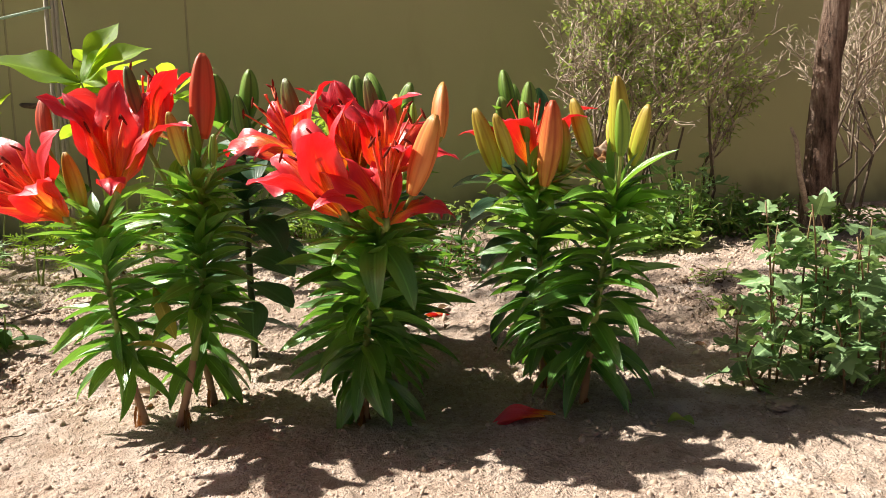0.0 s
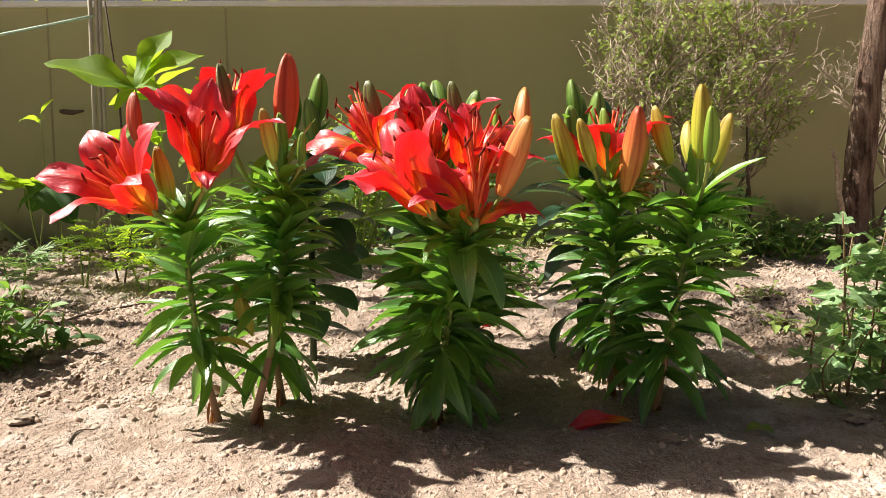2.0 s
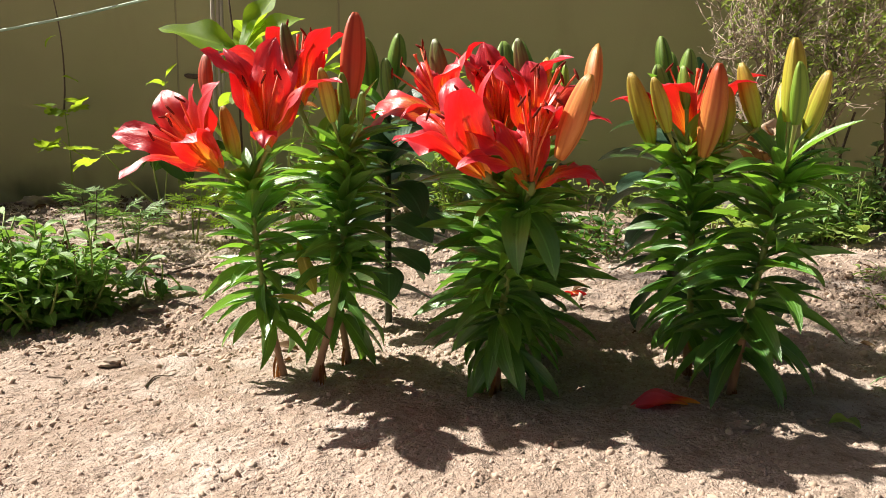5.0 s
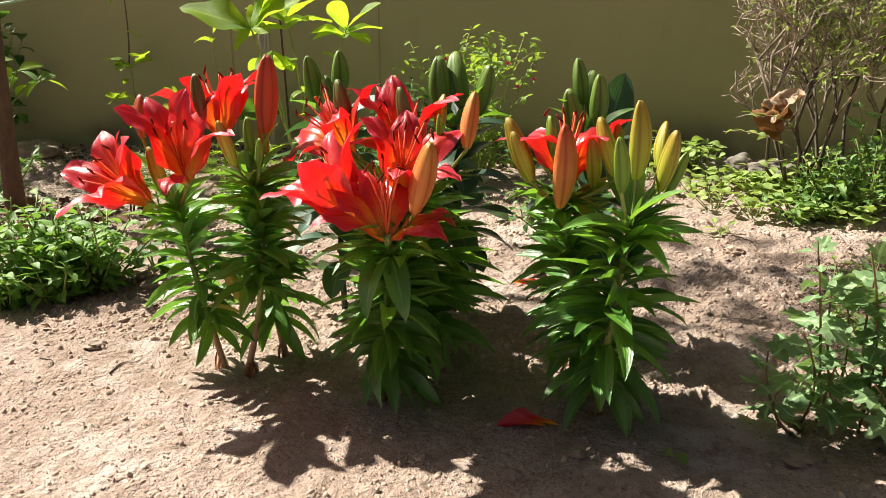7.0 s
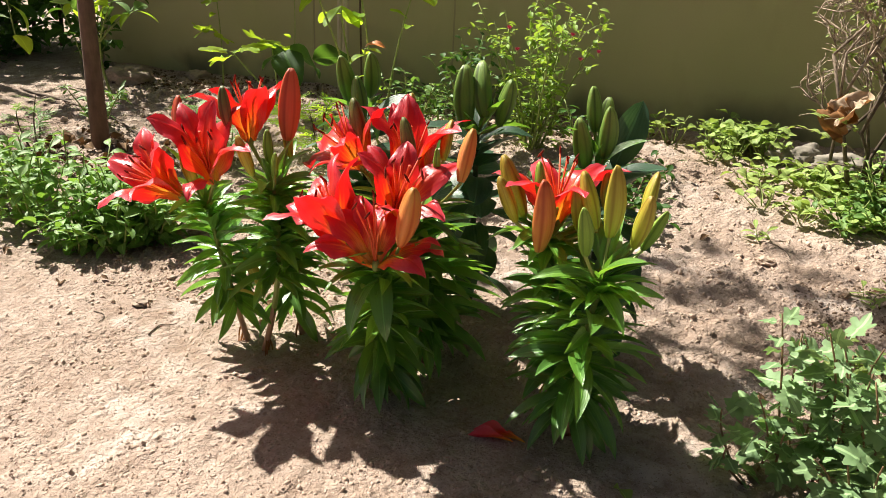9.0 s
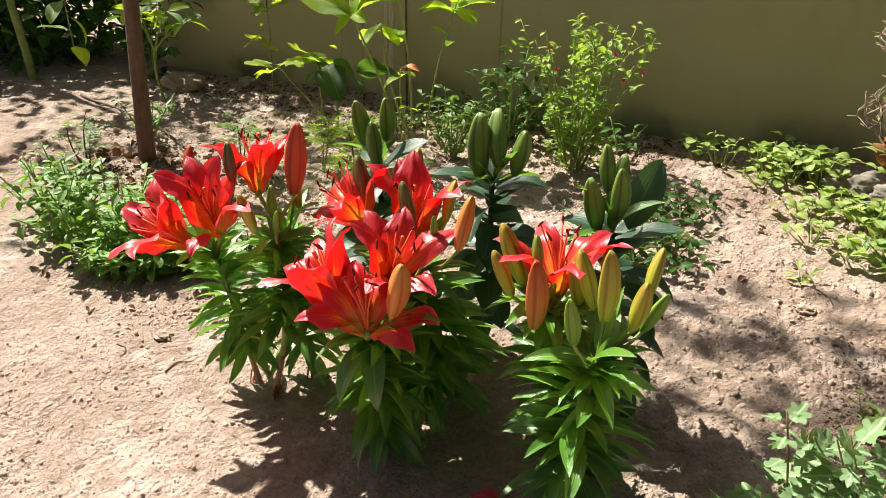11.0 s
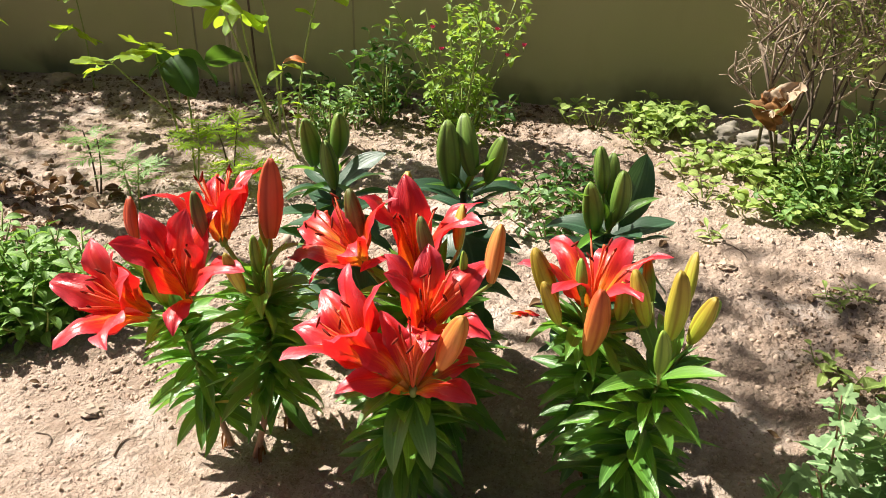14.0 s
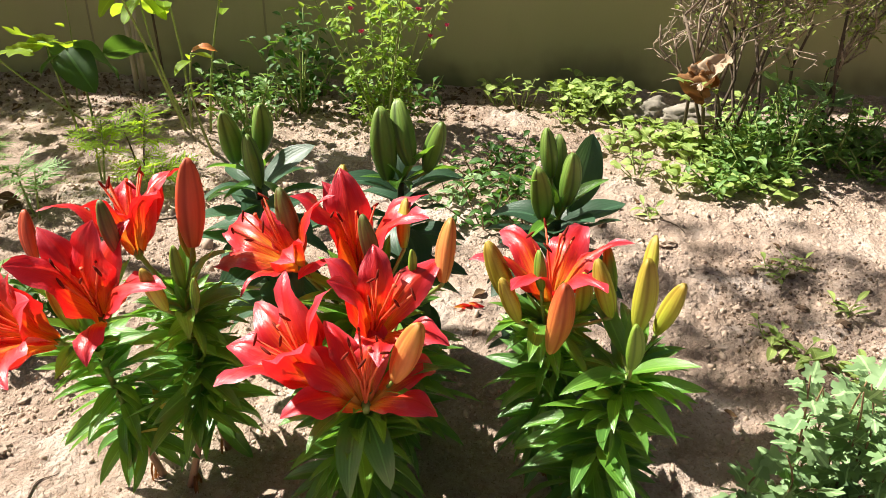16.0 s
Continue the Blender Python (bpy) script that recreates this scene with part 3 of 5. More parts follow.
stone(-0.458, 0.77, 0.011, "pale angular stone lying on bare soil")
stone(0.173, 0.655, 0.007, "small brown stone lying on shaded soil")
stone(0.376, 0.69, 0.014, "flat brown stone beside the leafy weed", squash=0.35)
stone(0.42, 1.86, 0.034, "large grey rock among ground cover by the wall", "greystone", 0.85, 12, 1.6)
stone(0.50, 1.84, 0.045, "grey-brown rock under the dry bush", "greystone", 0.55, -10, 1.4)
stone(-0.72, 1.80, 0.028, "rounded pinkish stone by the poles")
stone(-0.38, 1.42, 0.022, "smooth rounded stone on dry soil")
stone(-1.55, 1.86, 0.06, "brown boulder at the foot of the wall", "stone", 0.6, 10, 1.2)
stone(-1.38, 1.98, 0.035, "brown stone at the foot of the wall")
stone(-0.62, 0.98, 0.016, "grey stone beside low weeds", "greystone")
stone(-0.55, 1.0, 0.012, "pale stone beside low weeds")
stone(-0.52, 0.97, 0.011, "pale stone beside low weeds")
stone(0.373, 1.302, 0.012, "dark clod of soil on sunlit bed", "clod")
for k in range(18):
    rng_s = random.Random(900 + k)
    stone(rng_s.uniform(-0.6, 0.62), rng_s.uniform(0.5, 1.7), rng_s.uniform(0.003, 0.006), "small clod of dry soil", "clod", rng_s.uniform(0.5, 0.8), rng_s.uniform(0, 180))

# dark crumbled soil, part of the dapple shade put into its colour
for k in range(8):
    rng_s = random.Random(960 + k)
    stone(rng_s.uniform(0.48, 0.75), rng_s.uniform(1.06, 1.30), rng_s.uniform(0.004, 0.008), "crumbly dark clod of soil", "damp", rng_s.uniform(0.5, 0.8), rng_s.uniform(0, 180))

# ---- lilies ----
LILY = [leaf_shape(0.245, bend, 0.26, tw, 8, wide_at=0.42, point=0.85) for bend, tw in ((8, 10), (20, -14), (30, 14), (38, -16), (52, 14), (66, -12), (15, 24), (44, -24))]


def leaf_set(mat, shapes):
    return [Builder().add(*s).mesh("leaf", mat) for s in shapes]


LILY_TOP = [leaf_shape(0.24, bend, 0.24, tw, 9, wide_at=0.42, point=0.88) for bend, tw in ((22, 8), (40, -10), (55, 12), (70, -14), (82, 10), (95, -8), (30, 18), (60, -20))]
LEAF = {"lily_leaf": leaf_set("lily_leaf", LILY), "lily_leaf_old": leaf_set("lily_leaf_old", LILY), "lily_leaf_lit": leaf_set("lily_leaf_lit", LILY_TOP)}
DARK = leaf_set("dark_leaf", [leaf_shape(0.46, bend, 0.12, tw, 10, wide_at=0.48, point=0.66, wave=0.04, across=6) for bend, tw in ((25, 6), (55, -8), (80, 10), (100, -6))])


DARK_BROAD = leaf_set("lily_leaf", [leaf_shape(0.30, 75, 0.15, 8, 10, wide_at=0.42, point=0.8, across=6), leaf_shape(0.28, 40, 0.15, -8, 10, wide_at=0.42, point=0.8, across=6)])


def lily(foot, top, leaves, seed, label, spread=0.070, low=0.22, droop=-58, group="flowering lilies"):
    """A leafy lily stem with its whorl of narrow leaves; flowers and buds are added to it."""
    rng = random.Random(seed)
    foot = Vector((foot[0], foot[1], ground(foot[0], foot[1]) - 0.004))
    top = Vector(top)
    plant = thing("lily_plant", foot, label, "lily", group)
    bow = Vector((rng.uniform(-0.01, 0.01), rng.uniform(-0.008, 0.008), 0))
    pts = arc(foot, top, 0, 10, bow)
    b = Builder()
    b.tube(pts[:4], [0.0043, 0.0040, 0.0038, 0.0038], 8, 1, 0.08)
    b.tube(pts[3:], [0.0038 - 0.00015 * i for i in range(8)], 8, 0)
    part("stem", b.mesh("stem", "stem", "stemlow"), plant)
    for i in range(leaves):
        f = low + (0.99 - low) * (i + rng.random() * 0.6) / leaves
        j = min(9, int(f * 10))
        at = pts[j].lerp(pts[j + 1], f * 10 - j)
        az = i * 137.5 + rng.uniform(-28, 28)
        size = spread * (0.66 + 0.36 * math.sin(math.pi * min(1, f * 0.9) ** 0.9)) * rng.uniform(0.7, 1.2)
        lift = droop + (35 - droop) * min(1.0, f / 0.76) + rng.uniform(-18, 18)
        k = (rng.choice((4, 5, 3, 7)) if f < 0.35 else rng.choice((2, 3, 1, 7)) if f < 0.75 else rng.choice((0, 1, 2, 6)))
        # upper leaves take the sunlit colour, lower ones the shaded colour or yellowing
        kind = "lily_leaf_lit" if f > 0.86 or (f > 0.55 and rng.random() < 0.3) else "lily_leaf_old" if f < 0.2 and rng.random() < 0.3 else "lily_leaf"
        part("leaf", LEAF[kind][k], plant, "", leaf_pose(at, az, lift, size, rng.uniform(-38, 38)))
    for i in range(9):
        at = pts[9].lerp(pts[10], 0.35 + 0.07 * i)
        part("leaf", LEAF["lily_leaf_lit"][rng.choice((0, 1, 2, 6, 7))], plant, "", leaf_pose(at, i * 137.5 + rng.uniform(-25, 25), rng.uniform(12, 58), spread * rng.uniform(0.62, 1.02), rng.uniform(-30, 30)))
    # withered leaves at the foot
    for i in range(7):
        at = pts[0].lerp(pts[1], 0.6 + 0.9 * rng.random())
        part("dry_leaf", DRY_STRAP[i % 2], plant, "withered brown leaf", leaf_pose(at, rng.uniform(0, 360), -55 - rng.uniform(0, 25), rng.uniform(0.025, 0.045)))
    plant["top"] = list(top)
    return plant


DRY_STRAP = leaf_set("dead_leaf", [leaf_shape(0.12, 30, 0.4, 60, 6), leaf_shape(0.1, 60, 0.5, -80, 6)])


def bud_mesh(mat, foot, tip, fat):
    foot, tip = Vector(foot), Vector(tip)
    axis = tip - foot
    size = axis.length
    turn = axis.to_track_quat("Z", "Y").to_matrix().to_4x4()
    verts, faces, uvs = [], [], []
    rings, sides = 13, 24
    for i in range(rings + 1):
        t = i / rings
        r = fat * size * (0.30 + 0.76 * math.sin(math.pi * min(1, t * 0.93 + 0.03)) ** 0.8) * (1 - 0.20 * t) * (1 - max(0, t - 0.90) * 2.6) if t < 1 else fat * size * 0.20
        ridge = 0.09 + 0.10 * t ** 3
        bend = 0.02 * size * math.sin(math.pi * t)
        for j in range(sides):
            a = 2 * math.pi * j / sides
            rr = r * (1 + ridge * math.cos(3 * a) - 0.15 * max(0.0, math.sin(3 * a)) ** 8 - 0.04 * max(0.0, -math.sin(3 * a)) ** 10)
            verts.append((rr * math.cos(a) + bend, rr * math.sin(a), t * size))
            uvs.append((j / sides, t))
    for i in range(rings):
        for j in range(sides):
            a, c = i * sides + j, i * sides + (j + 1) % sides
            faces.append((a, c, c + sides, a + sides))
    faces.append(tuple(range(sides - 1, -1, -1)))
    faces.append(tuple(range(rings * sides, (rings + 1) * sides)))
    return Builder().add(verts, faces, uvs, 0, Matrix.Translation(foot) @ turn).mesh("bud", mat)


def bud(plant, kind, foot, tip, fat=None, stalk=True):
    names = {"bud_red": "closed red bud", "bud_orange": "closed apricot-orange bud", "bud_yellow": "closed yellow-green bud", "bud_opening": "orange bud with a red opening tip", "bud_green": "small closed green bud", "bud_brown": "closed reddish-green bud", "bud_dark": "large closed dark green bud"}
    fat = fat or {"bud_red": 0.158, "bud_orange": 0.158, "bud_opening": 0.142, "bud_dark": 0.182}.get(kind, 0.146)
    foot, tip = Vector(foot), Vector(tip)
    tip = tip + (tip - foot).normalized() * 0.004
    ob = part("bud", bud_mesh(kind, foot, tip, fat), plant, names[kind])
    if stalk:
        pedicel(plant, foot, tip - foot)
    return ob


def pedicel(plant, foot, way, r=0.0016):
    top = Vector(plant["top"])
    foot, way = Vector(foot), Vector(way).normalized()
    pts = [top.lerp(foot, t) + (top - foot).length * 0.18 * (t * (1 - t)) * 4 * (Vector((0, 0, -1)) if t else Vector((0, 0, 0))) * 0.5 for t in (0, 0.25, 0.5, 0.75)] + [foot - way * 0.002, foot + way * 0.004]
    part("pedicel", Builder().tube(pts, [r * 1.1, r, r, r, r * 1.15, r * 1.6], 7).mesh("pedicel", "stem"), plant)
    d = foot - top
    az, rise = math.degrees(math.atan2(d.y, d.x)), math.degrees(math.atan2(d.z, math.hypot(d.x, d.y)))
    for k in (-1, 1):
        side = (round(foot.x * 1e4) % 17 - 8) * 3
        part("leaf", LEAF["lily_leaf_lit" if k > 0 else "lily_leaf"][(round(foot.y * 1e4) + k) % 3], plant, "", leaf_pose(top.lerp(foot, 0.12 + 0.1 * k), az + side + 42 * k, min(74, rise + 2 * k), 0.058 + 0.010 * k, side))


def petal_mesh(foot, axis, out, open_deg, size, width, rng):
    """One tepal: it leaves the foot along the axis, opens and curls back at its tip."""
    foot, axis, out = Vector(foot), Vector(axis), Vector(out)
    n, across = 14, 10
    a0, a1 = max(-6, open_deg - 30), open_deg + 18 + open_deg * 0.65
    pts, p = [(0.0, 0.0)], [0.0, 0.0]
    for i in range(n):
        a = radians(a0 + (a1 - a0) * ((i + 0.5) / n) ** 2.0)
        p = [p[0] + math.cos(a), p[1] + math.sin(a)]
        pts.append(tuple(p))
    chord, ang = math.hypot(*pts[-1]), math.atan2(pts[-1][1], pts[-1][0])
    s, turn = size / chord, radians(open_deg) - ang
    side = axis.cross(out).normalized()
    verts, faces, uvs = [], [], []
    ph, twist = rng.uniform(0, 6), radians(rng.uniform(-22, 22))
    for i, (u0, v0) in enumerate(pts):
        t = i / n
        a_, b_ = (u0 * math.cos(turn) - v0 * math.sin(turn)) * s, (u0 * math.sin(turn) + v0 * math.cos(turn)) * s
        k = min(i, n - 1)
        du, dv = pts[k + 1][0] - pts[k][0], pts[k + 1][1] - pts[k][1]
        da, db = du * math.cos(turn) - dv * math.sin(turn), du * math.sin(turn) + dv * math.cos(turn)
        norm = (axis * db - out * da) * -1 / math.hypot(da, db)
        w = width * size * (0.20 * (1 - t) + 0.97 * math.sin(math.pi * min(1, t) ** 1.22) ** 0.90) + 0.0008
        for j in range(across + 1):
            u = j / across * 2 - 1
            cup = (0.26 * (1 - t) + 0.02) * w * abs(u) ** 1.6 - 0.075 * w * max(0, 1 - abs(u) * 3.2) - 0.10 * w * t * t * abs(u) ** 2.5
            ruffle = 0.12 * w * math.sin(t * 12 + ph + u * 1.8) * abs(u) ** 2 + 0.05 * w * math.sin(t * 21 + ph * 1.7 - u) * abs(u) ** 3 + 0.03 * w * math.sin(t * 15 + ph)
            roll = twist * t
            verts.append(foot + axis * a_ + out * b_ + (side * math.cos(roll) + norm * math.sin(roll)) * (u * w / 2) + norm * (cup + ruffle))
            uvs.append((j / across, t))
    m = across + 1
    for i in range(n):
        for j in range(across):
            a = i * m + j
            faces.append((a, a + 1, a + m + 1, a + m))
    return Builder().add(verts, faces, uvs).mesh("petal", "petal")


def flower(plant, foot, axis, petals, seed, stalk=True):
    """An open lily flower: six tepals (turn, opening in degrees, length in mm), six stamens and a pistil."""
    rng = random.Random(seed)
    foot, axis = Vector(foot), Vector(axis).normalized()
    ex = Vector((0, 1, 0)).cross(axis).normalized()
    ey = axis.cross(ex)
    head = part("flower", Builder().tube([foot - axis * 0.006, foot, foot + axis * 0.006], [0.003, 0.0048, 0.003], 8).mesh("flower", "stem"), plant, "open red lily flower with orange throat")
    for i, (turn, opening, size) in enumerate(sorted(petals)):
        a = radians(turn)
        out = ex * math.cos(a) + ey * math.sin(a)
        start = foot + out * 0.0025 + axis * (0.001 if i % 2 else 0.0)
        part("petal", petal_mesh(start, axis, out, opening, size / 1000 * 1.04, 0.395 if i % 2 else 0.325, rng), head)
    for i in range(6):
        a = radians(60 * i + rng.uniform(-12, 12) + petals[0][0])
        out = ex * math.cos(a) + ey * math.sin(a)
        spread = radians(rng.uniform(9, 20))
        size = rng.uniform(0.064, 0.077)
        way = axis * math.cos(spread) + out * math.sin(spread)
        bow = out * 0.004
        end = foot + way * size
        b = Builder()
        b.tube([foot + axis * 0.004, foot + way * size * 0.5 - bow, end], [0.0012, 0.0011, 0.0009], 5, 0)
        tilt = (ex * rng.uniform(-1, 1) + ey * rng.uniform(-1, 1) + axis * rng.uniform(0.6, 1.6)).normalized()
        b.tube([end - tilt * 0.0055, end - tilt * 0.0025, end + tilt * 0.0025, end + tilt * 0.0055], [0.0006, 0.0012, 0.0012, 0.0005], 6, 1)
        part("stamen", b.mesh("stamen", "filament", "anther"), head, "red filament with a dark maroon anther")
    b = Builder()
    b.tube([foot + axis * 0.004, foot + axis * 0.022, foot + axis * 0.066 + ex * 0.004, foot + axis * 0.070 + ex * 0.005], [0.0017, 0.0012, 0.0011, 0.0021], 6)
    part("pistil", b.mesh("pistil", "filament"), head)
    if stalk:
        pedicel(plant, foot, axis, 0.0023)
    return head


lily_a = lily((-0.258, 0.755), (-0.272, 0.708, 0.205), 80, 1, "lily with open red flowers and long narrow leaves", spread=0.063, low=0.31)
flower(lily_a, (-0.293, 0.687, 0.220), (-0.46, -0.60, 0.65), [(41, 32, 76), (94, 43, 89), (147, 44, 97), (216, 45, 86), (293, 52, 98), (347, 43, 89)], 11)
flower(lily_a, (-0.248, 0.693, 0.242), (0.04, -0.37, 0.93), [(61, 35, 92), (78, 19, 93), (145, 31, 92), (209, 26, 98), (287, 71, 63), (354, 50, 94)], 12)
bud(lily_a, "bud_red", (-0.314, 0.716, 0.286), (-0.317, 0.722, 0.328))
bud(lily_a, "bud_brown", (-0.223, 0.695, 0.308), (-0.232, 0.699, 0.350))
bud(lily_a, "bud_yellow", (-0.282, 0.703, 0.225), (-0.288, 0.690, 0.275))

lily_b = lily((-0.224, 0.742), (-0.180, 0.715, 0.238), 98, 2, "leafy lily with small green buds beside red flowers", spread=0.060, low=0.48, droop=-40)
bud(lily_b, "bud_yellow", (-0.183, 0.682, 0.263), (-0.189, 0.668, 0.305))
bud(lily_b, "bud_green", (-0.177, 0.707, 0.270), (-0.181, 0.709, 0.306))
bud(lily_b, "bud_green", (-0.160, 0.690, 0.260), (-0.158, 0.690, 0.286))

part("leaf", LEAF["lily_leaf_old"][0], lily_b, "yellowing leaf", leaf_pose((-0.218, 0.736, 0.095), 232, 70, 0.062, 60))
part("leaf", LEAF["lily_leaf_old"][2], lily_b, "yellowing leaf", leaf_pose((-0.219, 0.737, 0.082), 205, 32, 0.05, 30))

lily_c = lily((-0.200, 0.80), (-0.208, 0.765, 0.225), 76, 3, "lily with one open red flower and a tall red bud")
flower(lily_c, (-0.233, 0.745, 0.283), (-0.10, 0.10, 0.99), [(27, 35, 84), (71, 42, 80), (116, 37, 72), (200, 55, 85), (263, 42, 80), (325, 42, 80)], 13)
bud(lily_c, "bud_red", (-0.183, 0.751, 0.290), (-0.178, 0.754, 0.369))
bud(lily_c, "bud_yellow", (-0.196, 0.775, 0.262), (-0.205, 0.78, 0.298))

lily_d = lily((-0.037, 0.735), (-0.012, 0.672, 0.192), 106, 4, "lily with three open red flowers and an apricot bud")
flower(lily_d, (-0.043, 0.653, 0.214), (-0.49, -0.13, 0.86), [(3, 37, 94), (79, 31, 96), (121, 39, 89), (163, 43, 82), (218, 42, 86), (290, 39, 89)], 14)
flower(lily_d, (-0.006, 0.642, 0.204), (0.05, -0.22, 0.97), [(46, 98, 70), (92, 58, 72), (132, 52, 74), (172, 58, 74), (212, 72, 68), (352, 84, 56)], 15)
flower(lily_d, (-0.008, 0.683, 0.240), (0.28, -0.21, 0.94), [(60, 51, 87), (117, 36, 78), (158, 47, 77), (199, 35, 78), (280, 55, 71), (344, 57, 70)], 16)
bud(lily_d, "bud_orange", (0.018, 0.649, 0.229), (0.039, 0.629, 0.291))
bud(lily_d, "bud_green", (0.023, 0.717, 0.286), (0.024, 0.714, 0.310))

for az, lift, size in ((-98, 2, 0.085), (205, 22, 0.075), (228, 30, 0.07), (-62, -8, 0.08)):
    part("leaf", DARK_BROAD[abs(az) % 2], lily_d, "", leaf_pose((-0.014, 0.668, 0.185), az, lift, size, 8))

lily_e = lily((-0.022, 0.805), (-0.030, 0.765, 0.215), 132, 5, "lily with two open red flowers and several buds", spread=0.094, droop=-26)
flower(lily_e, (-0.086, 0.756, 0.269), (-0.50, -0.25, 0.83), [(9, 58, 77), (78, 20, 60), (135, 72, 100), (159, 77, 86), (232, 62, 60), (301, 58, 77)], 17)
flower(lily_e, (-0.035, 0.780, 0.250), (-0.06, -0.07, 1.00), [(18, 43, 99), (113, 19, 100), (141, 22, 93), (192, 29, 100), (238, 63, 77), (344, 46, 100)], 18)
bud(lily_e, "bud_brown", (-0.090, 0.767, 0.279), (-0.099, 0.759, 0.343))
bud(lily_e, "bud_brown", (-0.010, 0.731, 0.287), (-0.018, 0.723, 0.336))
bud(lily_e, "bud_yellow", (0.010, 0.767, 0.289), (0.010, 0.785, 0.327))
bud(lily_e, "bud_orange", (0.050, 0.720, 0.281), (0.055, 0.734, 0.331))
bud(lily_e, "bud_yellow", (-0.054, 0.805, 0.275), (-0.054, 0.815, 0.346))

lily_f = lily((0.156, 0.795), (0.142, 0.748, 0.226), 122, 6, "lily with one open flower and yellow and orange buds", spread=0.064, droop=-30)
flower(lily_f, (0.146, 0.757, 0.244), (0.00, 0.00, 1.00), [(3, 47, 88), (66, 57, 84), (128, 62, 85), (179, 62, 80), (240, 57, 84), (302, 57, 84)], 19)
bud(lily_f, "bud_yellow", (0.110, 0.757, 0.243), (0.088, 0.744, 0.306))
bud(lily_f, "bud_yellow", (0.116, 0.709, 0.253), (0.101, 0.697, 0.296))
bud(lily_f, "bud_green", (0.135, 0.727, 0.274), (0.131, 0.725, 0.309))
bud(lily_f, "bud_opening", (0.145, 0.699, 0.231), (0.150, 0.677, 0.304))
bud(lily_f, "bud_yellow", (0.195, 0.718, 0.257), (0.179, 0.713, 0.309))
bud(lily_f, "bud_yellow", (0.172, 0.746, 0.244), (0.170, 0.725, 0.290))

for az, lift, size, roll in ((-70, -38, 0.045, 30), (-20, -30, 0.05, -25), (200, -45, 0.04, 10)):
    part("leaf", LEAF["lily_leaf_old"][2], lily_f, "yellowing leaf", leaf_pose((0.157, 0.79, 0.05), az, lift, size, roll))
lily_g = lily((0.187, 0.742), (0.211, 0.690, 0.215), 100, 7, "leafy lily with a cluster of yellow-green buds", spread=0.072, droop=-36)
bud(lily_g, "bud_yellow", (0.213, 0.692, 0.260), (0.213, 0.685, 0.325))
bud(lily_g, "bud_yellow", (0.234, 0.764, 0.259), (0.238, 0.782, 0.301))
bud(lily_g, "bud_yellow", (0.234, 0.711, 0.247), (0.245, 0.696, 0.299))
bud(lily_g, "bud_green", (0.202, 0.644, 0.255), (0.199, 0.631, 0.298))
bud(lily_g, "bud_green", (0.199, 0.740, 0.269), (0.193, 0.760, 0.300))
bud(lily_g, "bud_green", (0.240, 0.728, 0.240), (0.256, 0.735, 0.276))


def dark_lily(foot, top, seed, leaves=26, size=0.10):
    """A later lily with broad dark leaves and fat green buds."""
    rng = random.Random(seed)
    foot = Vector((foot[0], foot[1], ground(*foot) - 0.004))
    top = Vector(top)
    plant = thing("lily_plant", foot, "dark broad-leaved lily with fat closed green buds", "lily", "unopened dark lilies")
    pts = arc(foot, top, 0, 8)
    part("stem", Builder().tube(pts, [0.0046 - 0.0001 * i for i in range(9)], 8).mesh("stem", "darkstem"), plant)
    for i in range(leaves):
        f = 0.20 + 0.79 * (i / leaves) ** 0.75
        j = min(7, int(f * 8))
        at = pts[j].lerp(pts[j + 1], f * 8 - j)
        k = rng.choice((0, 1, 2)) if f < 0.7 else rng.choice((0, 1, 2, 1))
        part("leaf", DARK[k], plant, "", leaf_pose(at, i * 137.5 + rng.uniform(-20, 20), -24 + 68 * f + rng.uniform(-10, 10), size * rng.uniform(0.72, 1.05) * (0.78 + 0.22 * min(1, f * 1.5)) * (1 - 0.2 * max(0, f - 0.8) * 5), rng.uniform(-24, 24)))
    plant["top"] = list(top)
    return plant


dark_a = dark_lily((-0.185, 0.955), (-0.178, 0.925, 0.288), 31, 36, 0.104)
bud(dark_a, "bud_dark", (-0.201, 0.927, 0.310), (-0.199, 0.900, 0.370))
bud(dark_a, "bud_dark", (-0.175, 0.938, 0.319), (-0.162, 0.913, 0.376))
bud(dark_a, "bud_dark", (-0.168, 0.903, 0.291), (-0.175, 0.899, 0.346))
dark_b = dark_lily((-0.025, 0.975), (-0.018, 0.945, 0.285), 32, 36, 0.100)
bud(dark_b, "bud_dark", (-0.031, 0.935, 0.292), (-0.038, 0.941, 0.369))
bud(dark_b, "bud_dark", (-0.005, 0.935, 0.309), (-0.021, 0.957, 0.374))
bud(dark_b, "bud_dark", (0.012, 0.945, 0.300), (0.029, 0.930, 0.357))
dark_c = dark_lily((0.165, 0.935), (0.158, 0.895, 0.268), 33, 32, 0.096)
bud(dark_c, "bud_dark", (0.142, 0.890, 0.271), (0.133, 0.874, 0.330))
bud(dark_c, "bud_dark", (0.147, 0.895, 0.316), (0.140, 0.896, 0.364))
bud(dark_c, "bud_dark", (0.163, 0.886, 0.289), (0.166, 0.873, 0.346))
bud(dark_c, "bud_dark", (0.158, 0.915, 0.295), (0.155, 0.921, 0.350))
part("leaf", DARK[0], dark_c, "", leaf_pose((0.172, 0.908, 0.272), 25, 72, 0.088, 75))

